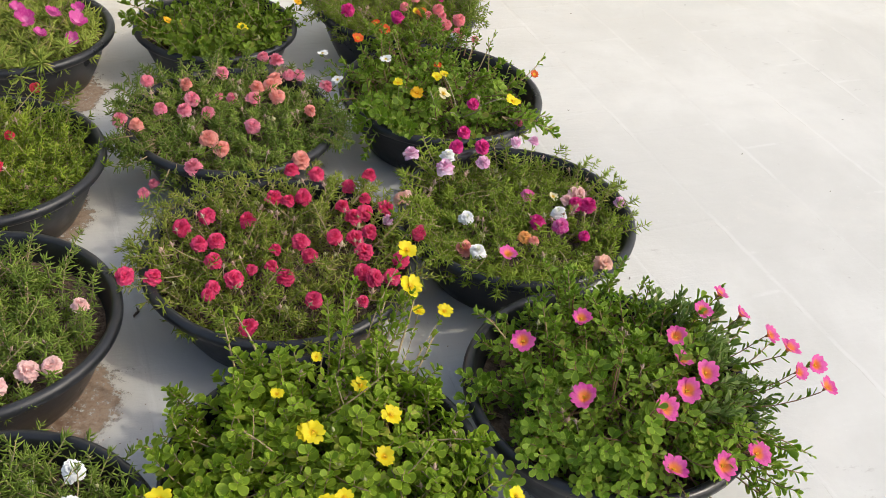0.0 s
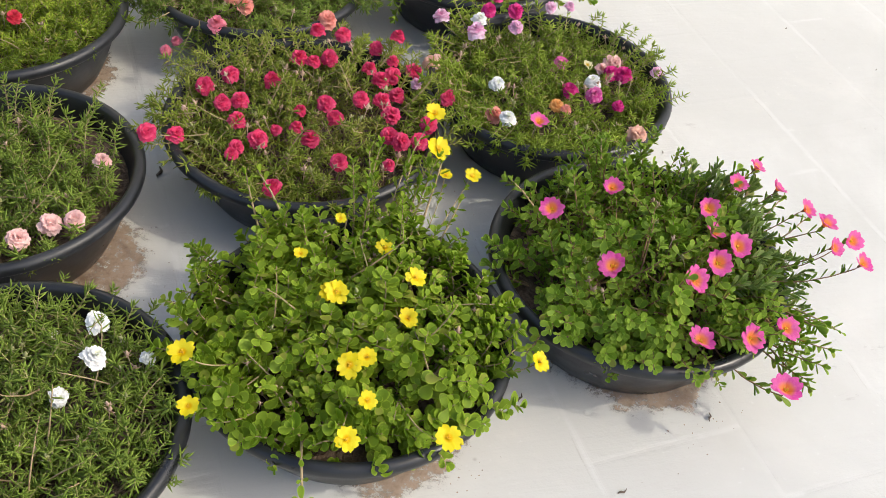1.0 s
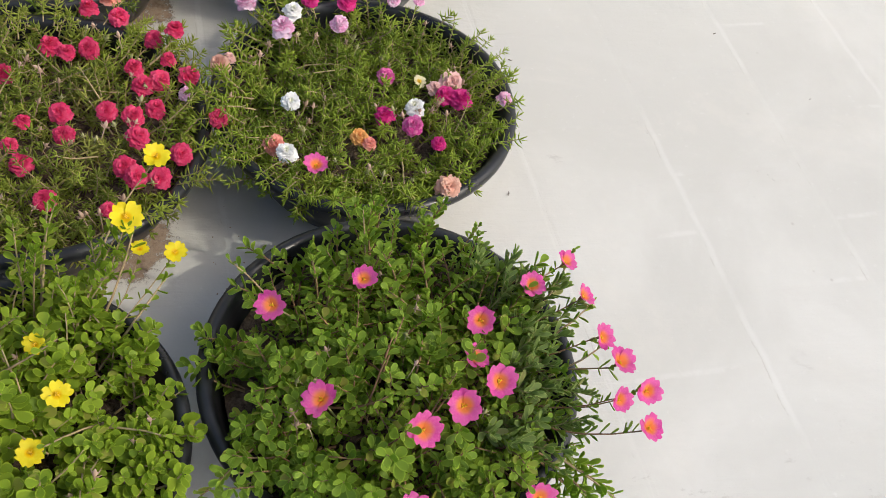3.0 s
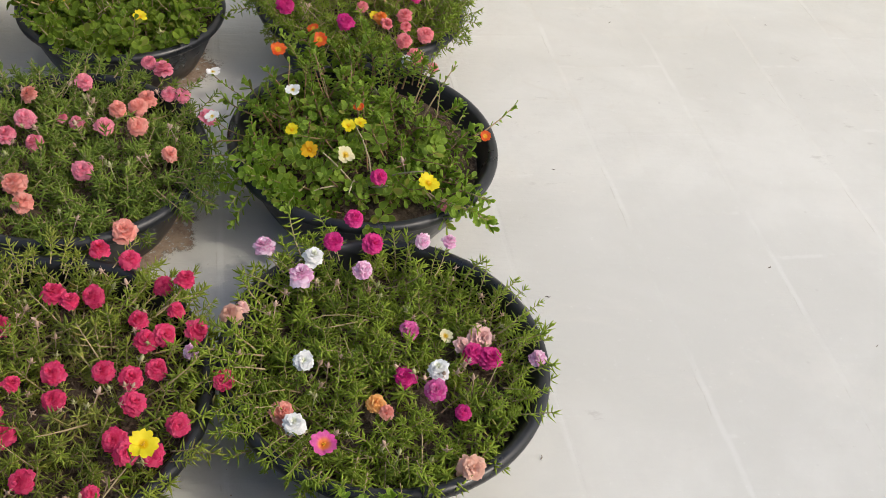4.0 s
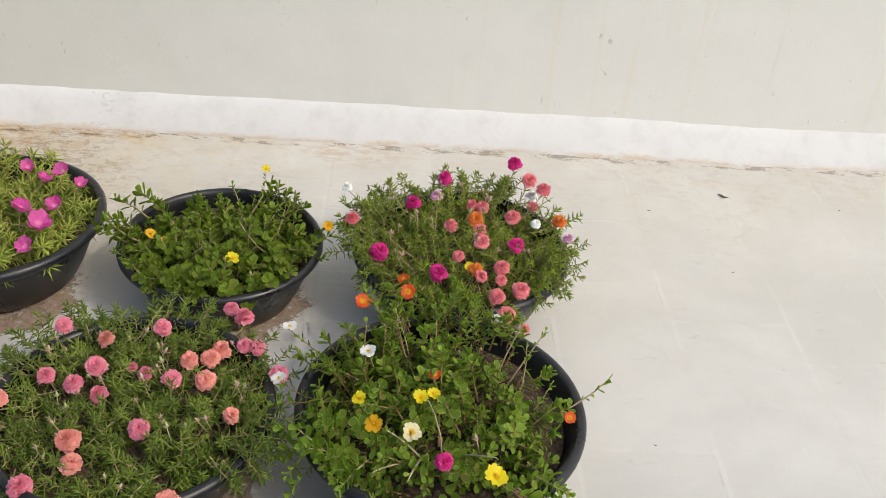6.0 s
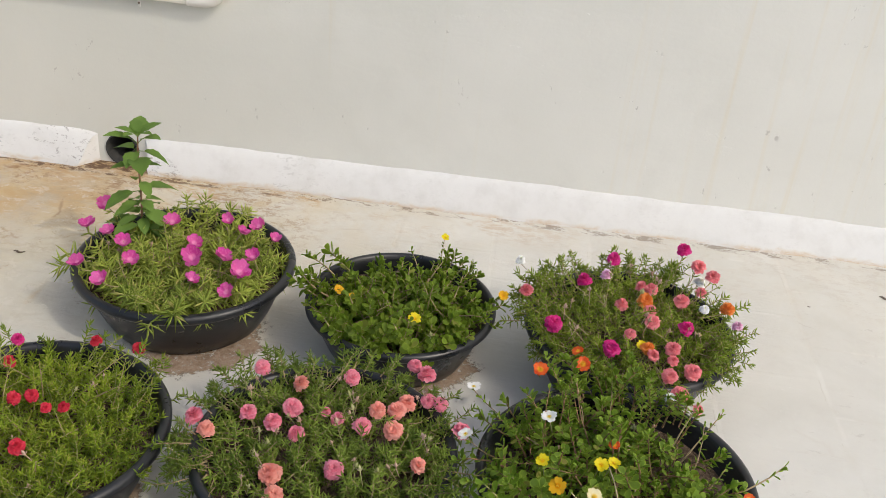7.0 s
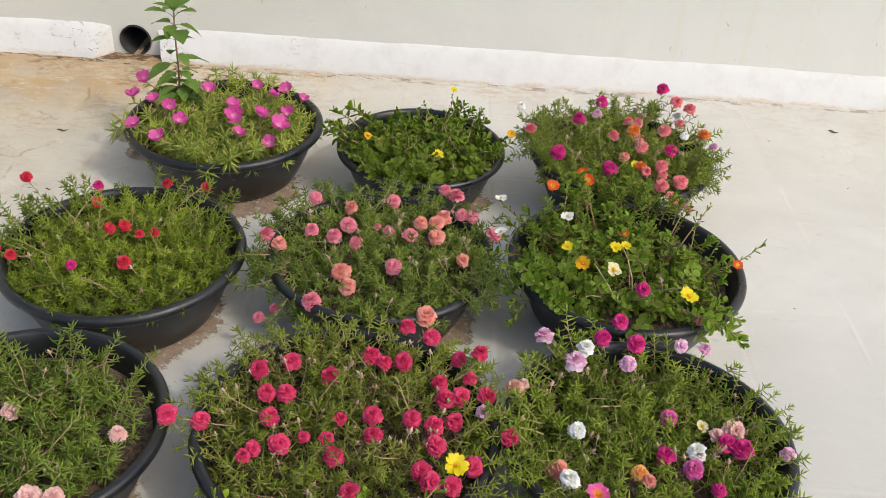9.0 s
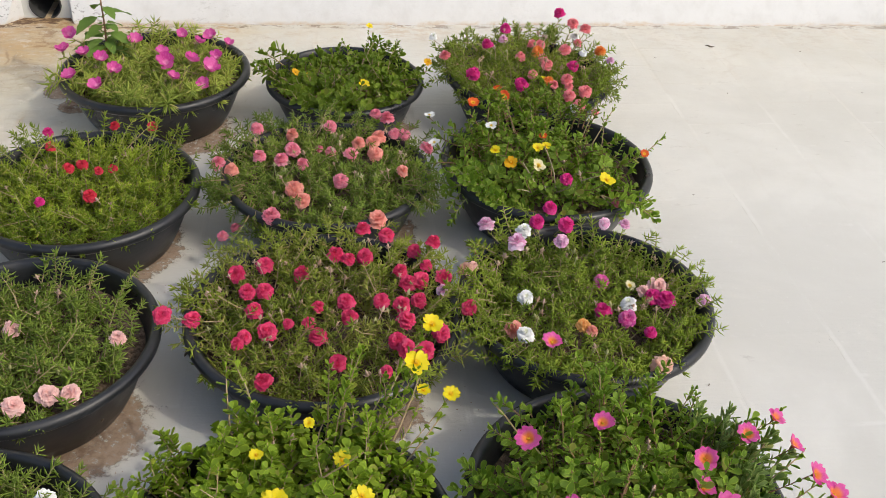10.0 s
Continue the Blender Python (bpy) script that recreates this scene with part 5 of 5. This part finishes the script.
P3 = bowl_of("P3", "black bowl of leggy purslane with yellow, white and magenta flowers", (0.484, 1.632), 0.196, 0.118, "leggy", "broad_leggy", "red", 270, 0.138, (-0.012, 0.0), rise=0.022, lean=50, soil=0.082, sway=46, uneven=0.22,
             bare=((0.03, 0.09, 0.035), (-0.04, 0.12, 0.03), (0.13, 0.07, 0.05), (0.13, -0.02, 0.03), (0.06, 0.13, 0.03), (0.0, -0.13, 0.025)), arms=((100, 240, 17, 0.155, 10, 60, 1.0), (60, 150, 10, 0.15, 45, 80, 1.15), (-60, -35, 7, 0.175, -5, 25, 1.1, "big", "broad_olive", "brown"), (203, 236, 13, 0.160, 5, 55, 1.0, "big", "broad_olive", "green"), (212, 230, 3, 0.182, -40, 0, 1.0, "big", "broad_olive", "green"), (25, 60, 3, 0.15, 50, 75, 1.0), (55, 140, 12, 0.130, 62, 86, 0.85, "tall", "broad_leggy", "red")), under=30, buds=8,
             twigs=((-0.01, -0.08, 42, -100, 1.15, 1), (0.02, -0.08, 48, -50, 1.1, 1), (-0.02, -0.085, 58, -150, 1.05, 1), (0.0, -0.09, 30, -75, 1.1, 1), (0.01, -0.085, 66, 100, 0.9, 1), (-0.03, -0.10, 40, -125, 0.9, 1), (0.14, 0.012, 22, 8, 1.1), (0.08, 0.05, 60, 30, 1.0), (0.10, 0.03, 55, 60, 1.1), (0.07, 0.08, 65, 50, 1.0),
                    (0.11, 0.0, 50, 10, 0.9), (-0.05, 0.08, 65, 120, 1.0), (-0.02, 0.10, 70, 80, 1.0), (-0.09, 0.02, 45, 170, 0.9)))
L2 = bowl_of("L2", "black bowl of thin moss rose with a few pale pink flowers", (-0.290, 1.093), 0.188, 0.118, "needle", "needle_dark", "brown", 380, 0.140, (-0.012, -0.012), soil=0.080, lean=28,
             bare=((0.12, 0.06, 0.03), (0.05, 0.13, 0.03)), arms=((30, 90, 7, 0.14, 45, 80, 0.85), (-20, 20, 5, 0.15, 50, 85, 0.85)), under=200, uneven=0.15, buds=18)
M2 = bowl_of("M2", "black bowl packed with moss rose in full crimson flower", (0.118, 1.170), 0.200, 0.118, "needle", "needle_dry", "brown", 520, 0.178, rise=0.006, lean=42, soil=0.086,
             arms=((110, 200, 34, 0.182, -15, 25, 0.8), (95, 150, 16, 0.180, -20, 15, 0.8), (35, 95, 26, 0.182, 0, 30, 0.85), (-50, 60, 18, 0.180, 0, 40, 0.85)), under=230, buds=60)
P2 = bowl_of("P2", "black bowl of moss rose with mixed lilac, white and magenta flowers", (0.506, 1.229), 0.193, 0.118, "needle", "needle", "brown", 500, 0.168, (-0.003, 0.0), lean=42, soil=0.082,
             arms=((110, 240, 26, 0.168, 5, 55, 1.0), (110, 215, 24, 0.170, -10, 22, 0.85), (-60, 60, 22, 0.160, 15, 70, 0.8), (200, 290, 26, 0.170, -10, 45, 0.9)), under=220, buds=50)
L1 = bowl_of("L1", "black bowl of dark green moss rose with white double flowers", (-0.248, 0.700), 0.190, 0.118, "needle_fat", "needle_dark", "green", 500, 0.162, lean=36, soil=0.086, under=230, buds=44, runners=44)
M1 = bowl_of("M1", "black bowl of round-leaved purslane with bright yellow flowers", (0.120, 0.764), 0.190, 0.118, "round", "broad", "brown", 430, 0.160, (-0.004, 0.0), rise=0.026, lean=40, soil=0.090, sway=36, uneven=0.15,
             arms=((-150, -20, 8, 0.166, 5, 40, 0.9), (140, 225, 24, 0.165, 25, 65, 0.95), (-20, 40, 8, 0.162, 30, 60, 0.95), (50, 140, 16, 0.150, 60, 88, 1.05), (55, 140, 9, 0.150, 62, 86, 0.8, "tall", "broad", "brown"), (50, 78, 5, 0.165, 55, 80, 0.95, "tall", "broad", "brown")), under=130, buds=26, runners=34,
             twigs=((0.07, 0.13, 50, 60, 1.4), (0.09, 0.11, 45, 50, 1.4), (0.04, 0.13, 60, 75, 1.3), (-0.08, 0.12, 60, 120, 1.3), (-0.05, 0.13, 65, 100, 1.3), (0.1, 0.08, 40, 40, 1.2)))
P1 = bowl_of("P1", "black bowl of sprawling purslane with hot pink flowers", (0.504, 0.837), 0.194, 0.118, "slight", "broad_olive", "red", 340, 0.142, (-0.008, -0.014), rise=0.040, lean=46, soil=0.086, sway=44, uneven=0.2,
             bare=((0.08, 0.14, 0.03),), arms=((-75, -35, 16, 0.145, 15, 60, 1.0), (-48, 42, 42, 0.118, 38, 72, 1.0, "lance", "broad_pale", "green"), (-45, 35, 16, 0.150, 20, 50, 1.0, "lance", "broad_pale", "green"), (205, 262, 12, 0.142, 25, 60, 1.0), (50, 112, 13, 0.138, 64, 88, 0.95, "tall", "broad_olive", "red"), (-62, -20, 15, 0.185, -35, 10, 1.1), (-98, -60, 7, 0.165, 5, 35, 0.9), (205, 262, 10, 0.150, 20, 60, 0.95), (-125, -60, 12, 0.145, 35, 65, 1.0)), under=130, buds=26, bud_high=0.01, runners=36,
             twigs=((-0.11, 0.06, 70, 150, 1.2), (-0.02, 0.10, 75, 100, 1.2), (0.10, 0.04, 40, 20, 1.2), (0.12, 0.0, 30, 5, 1.2), (0.12, -0.03, 35, -15, 1.2), (0.13, 0.03, 28, 25, 1.3), (0.11, -0.08, 15, -40, 1.2)))


# ---- one long sprig that reaches out over the rim of the yellow bowl ----
rng = random.Random(21)
sprig = Soup()
sprig_at = [Vector(p) for p in ((-0.072, -0.140, 0.118), (-0.076, -0.168, 0.126), (-0.078, -0.190, 0.120), (-0.080, -0.208, 0.109))]
sprig.add(*tube(sprig_at, [0.0016, 0.0015, 0.0013, 0.0012], 6), 1)
for at, count, length, lean in ((sprig_at[1], 3, 0.013, 50), (sprig_at[2], 2, 0.009, 60), (sprig_at[3], 5, 0.0165, 72)):
    for k in range(count):
        m = aim(at, (0.1, -0.5, 0.8), k * 2 * math.pi / count + rng.uniform(-0.2, 0.2)) @ Matrix.Rotation(radians(lean + rng.uniform(-10, 10)), 4, "Y")
        sprig.add(*broad(length * rng.uniform(0.85, 1.1), length * 0.45, 0.1), 0, m, BROAD_RIM)
part("shoot", sprig.mesh("shoot", [LEAVES["broad"], STEMS["brown"]]), M1)


# ---- the herb seedling in the magenta bowl ----
def herb_leaf_mesh(rng):
    """A toothed oval leaf along x, folded a little on its midrib."""
    length, width, n = 0.052, 0.031, 9
    v, f = [], []
    for i in range(n + 1):
        t = i / n
        w = width * 0.5 * math.sin(math.pi * t ** 0.85) ** 0.8 * (1.0 + (0.10 if i % 2 else -0.06)) if 0 < i < n else 0.0008
        z = -0.35 * length * t * t
        for s in (-1, -0.5, 0, 0.5, 1):
            v.append((length * t, w * s, z + 0.22 * w * abs(s) + 0.0006 * rng.uniform(-1, 1)))
    for i in range(n):
        for j in range(4):
            a = i * 5 + j
            f.append((a, a + 1, a + 6, a + 5))
    s = Soup()
    s.add(v, f)
    s.add(*tube([(0.0, 0, 0), (-0.008, 0, -0.001), (-0.016, 0, -0.004)], [0.0008, 0.0008, 0.001], 5))
    return s.mesh("herb_leaf", [LEAVES["herb"]])


rng = random.Random(11)
HERB_LEAVES = [herb_leaf_mesh(rng) for _ in range(4)]
HERB_AT, HERB_TOP = Vector((-0.122, 0.058, 0.08)), 0.305
s = Soup()
herb_at = lambda t: HERB_AT + Vector((0.012 * t + 0.004 * math.sin(5 * t), 0.010 * t, (HERB_TOP - 0.08) * t))
s.add(*tube([herb_at(i / 8) for i in range(9)], [0.0027 - 0.0014 * i / 8 for i in range(9)], 7))
herb = part("herb_stem", s.mesh("herb_stem", [STEMS["red"]]), L4, None, "upright purplish herb stem with toothed leaves")
for i, (t, size, count) in enumerate(((0.16, 0.70, 4), (0.24, 0.90, 4), (0.31, 0.62, 5), (0.38, 0.80, 4), (0.45, 0.60, 4), (0.54, 1.0, 2), (0.63, 0.62, 2), (0.74, 0.62, 2), (0.82, 1.05, 1), (0.88, 0.70, 3), (0.95, 0.80, 3), (1.0, 0.55, 5))):
    for k in range(count):
        w = i * 1.45 + k * 2 * math.pi / count + rng.uniform(-0.3, 0.3)
        m = Matrix.Translation(herb_at(t)) @ Matrix.Rotation(w, 4, "Z") @ Matrix.Rotation(radians(rng.uniform(-20, 15) if t < 0.95 else -35), 4, "Y") @ Matrix.Translation((0.015 * size, 0, 0)) @ Matrix.Scale(1.22 * size * rng.uniform(0.85, 1.1), 4)
        part("herb_leaf", rng.choice(HERB_LEAVES), herb, m)


# ---- dirt, two painted shadow spots and litter on the floor ----
def disc_mesh(name, mat, n=36):
    return mesh_from(name, [(math.cos(2 * math.pi * k / n), math.sin(2 * math.pi * k / n), 0) for k in range(n)], [tuple(range(n))], [mat], smooth=False)


SOIL_SHADE_MESH = disc_mesh("soil_stain", SOIL_SHADE)
# the last two discs, left of L4, paint the herb's leaf shadow in brown
for i, (x, y, r) in enumerate(((-0.27, 1.905, 0.172), (0.12, 1.94, 0.145), (0.49, 1.98, 0.14), (-0.28, 1.450, 0.160), (0.13, 1.545, 0.152), (0.50, 1.60, 0.135), (-0.240, 1.045, 0.165),
                               (0.165, 1.125, 0.150), (0.51, 1.20, 0.135), (-0.22, 0.69, 0.13), (0.155, 0.715, 0.140), (0.510, 0.785, 0.150), (-0.545, 2.07, 0.07), (-0.50, 1.99, 0.05))):
    thing("soil_stain", pose(x, y, 0.0012 + 0.00008 * i, 0, 0, 47 * i) @ Matrix.Diagonal((r, r, 1, 1)), "brown soil stain washed out from under the bowl", "stain", "soil stains", SOIL_SHADE_MESH, "structure")


def patch_mesh(seed, rx, ry):
    n = 72
    v = []
    for k in range(n):
        w = 2 * math.pi * k / n
        c = Vector((math.cos(w), math.sin(w), seed))
        r = 1 + 0.60 * noise.noise(c * 1.3) + 0.40 * noise.noise(c * 3) + 0.14 * noise.noise(c * 12)
        v.append((rx * r * c.x, ry * r * c.y, 0))
    low = [(a * 1.02, b * 1.02, -0.001) for a, b, _ in v]
    f = [tuple(range(n))] + [(k, k + n, (k + 1) % n + n, (k + 1) % n) for k in range(n)]
    return mesh_from("clay_patch", v + low, f, [CLAY], smooth=False)


for i, (x, y, rx, ry, turn) in enumerate(((-1.285, 2.285, 0.058, 0.021, 8), (-1.012, 2.187, 0.036, 0.019, 15), (-1.100, 2.122, 0.016, 0.010, 0), (-1.037, 1.976, 0.055, 0.028, -14), (-1.085, 2.052, 0.016, 0.006, 20), (-1.062, 2.040, 0.009, 0.004, 0), (-0.962, 2.205, 0.010, 0.005, 40))):
    thing("clay_patch", pose(x, y, 0.0008, 0, 0, turn), "bare red clay patch where the whitewash flaked off", "floor patch", "bare clay patches", patch_mesh(i * 3.7, rx, ry), "structure")

rng = random.Random(3)
crumbs = Soup()
for cx, cy, spread, count in ((-0.15, 1.80, 0.08, 60), (0.20, 1.83, 0.06, 40), (-0.20, 1.33, 0.08, 70), (-0.13, 0.98, 0.07, 60), (0.24, 1.42, 0.06, 40), (0.24, 0.62, 0.05, 60), (0.55, 0.66, 0.06, 60), (0.32, 1.08, 0.06, 30)):
    for k in range(count // 2):
        x, y, r = rng.gauss(cx, spread * 0.5), rng.gauss(cy, spread * 0.5), rng.uniform(0.0004, 0.0013)
        pts = [(x + r * math.cos(a) * rng.uniform(0.6, 1.2), y + r * math.sin(a) * rng.uniform(0.6, 1.2), 0.0) for a in (0.3, 1.6, 2.8, 4.1, 5.3)]
        crumbs.add(pts + [(x, y, r * rng.uniform(0.7, 1.2))], [(j, (j + 1) % 5, 5) for j in range(5)])
thing("soil_crumbs", Matrix(), "scattered crumbs of brown soil on the floor", "soil", mesh=crumbs.mesh("soil_crumbs", [CRUMB]), kind="stuff")


def litter_mesh(rng, size):
    """A dry curled scrap of leaf or bark."""
    s = Soup()
    pts = [(size * (i / 5 - 0.5), size * 0.10 * math.sin(i * 1.3 + rng.random()), 0.0012 + size * 0.05 * abs(math.sin(i * 0.9))) for i in range(6)]
    s.add(*tube(pts, [size * k for k in (0.02, 0.07, 0.10, 0.09, 0.06, 0.02)], 5))
    return s.mesh("dry_leaf_scrap", [TWIG])


LITTER = [litter_mesh(rng, z) for z in (0.024, 0.014, 0.008, 0.006)]
for x, y, kind_i, turn in ((1.009, 2.477, 0, -20), (0.846, 2.386, 2, 10), (0.987, 2.196, 2, 60), (1.106, 1.511, 2, 40), (0.749, 1.434, 2, 0), (0.702, 1.165, 2, 80), (1.250, 2.471, 2, 30),
                           (1.329, 2.231, 3, 0), (0.560, 0.656, 1, 70), (0.412, 0.573, 1, 20), (0.33, 0.721, 1, 60), (-0.62, 1.80, 1, 0), (-0.706, 2.036, 0, 10),
                           (0.80, 1.72, 3, 0), (1.22, 1.36, 3, 50), (0.66, 1.10, 3, 10), (0.58, 0.47, 3, 0), (-0.78, 1.74, 3, 20), (1.42, 1.62, 3, 0), (-0.094, 1.20, 0, 80)):
    thing("dry_leaf_scrap", pose(x, y, 0.0005, 0, 0, turn), "dry brown plant scrap lying on the floor", "litter", "plant litter", LITTER[kind_i])


def flake_mesh(rng):
    """A lifted chip of old whitewash."""
    n = 7
    rim = [(rng.uniform(0.6, 1.1) * math.cos(2 * math.pi * k / n), rng.uniform(0.4, 0.8) * math.sin(2 * math.pi * k / n)) for k in range(n)]
    v = [(x, y, 0.06 + 0.05 * x) for x, y in rim] + [(x, y, 0.05 * x) for x, y in rim]
    f = [tuple(range(n))] + [(k, k + n, (k + 1) % n + n, (k + 1) % n) for k in range(n)]
    return mesh_from("paint_flake", v, f, [FLOOR], smooth=False)


FLAKES = [flake_mesh(rng) for _ in range(3)]
for cx, cy, spread, count in ((0.935, 1.306, 0.013, 9), (1.10, 1.20, 0.012, 5), (-0.92, 2.05, 0.05, 8), (-0.75, 1.72, 0.06, 6), (0.30, 0.545, 0.05, 5)):
    for k in range(count):
        r = rng.uniform(0.0015, 0.0038)
        thing("paint_flake", pose(rng.gauss(cx, spread), rng.gauss(cy, spread), 0.0004, 0, 0, rng.uniform(0, 360)) @ Matrix.Scale(r, 4), "lifted chip of old whitewash on the floor", "paint flake", "paint flakes", rng.choice(FLAKES))


# ---- floor tiles ----
def tile_mesh(rng):
    h, b, low = TILE / 2 - 0.0005, 0.0055, -0.012
    rings = ((h, low), (h, -0.0009), (h - b * 0.4, -0.00028), (h - b, 0.0))
    v, f = [], []
    for r, z in rings:
        v += [(-r + rng.uniform(-0.0004, 0.0004), -r, z), (r, -r + rng.uniform(-0.0004, 0.0004), z), (r, r, z), (-r, r, z)]
    for i in range(3):
        for k in range(4):
            j = (k + 1) % 4
            f.append((4 * i + k, 4 * i + j, 4 * i + 4 + j, 4 * i + 4 + k))
    f.append((12, 13, 14, 15))
    return mesh_from("tile", v, f, [FLOOR], smooth=False)


rng = random.Random(8)
TILES = [tile_mesh(rng) for _ in range(4)]
for i in range(-14, 6):
    for j in range(-4, 7):
        u = U0 + TILE * (i + 0.5)
        v = V0 + TILE * (j + 0.5) + (0.0 if i % 2 == 0 else -SHIFT)
        if v < 2.60:
            part("tile", rng.choice(TILES), floor, pose(u, v, rng.uniform(-0.0002, 0.0), rng.uniform(-0.035, 0.035), rng.uniform(-0.035, 0.035), rng.uniform(-0.25, 0.25)))
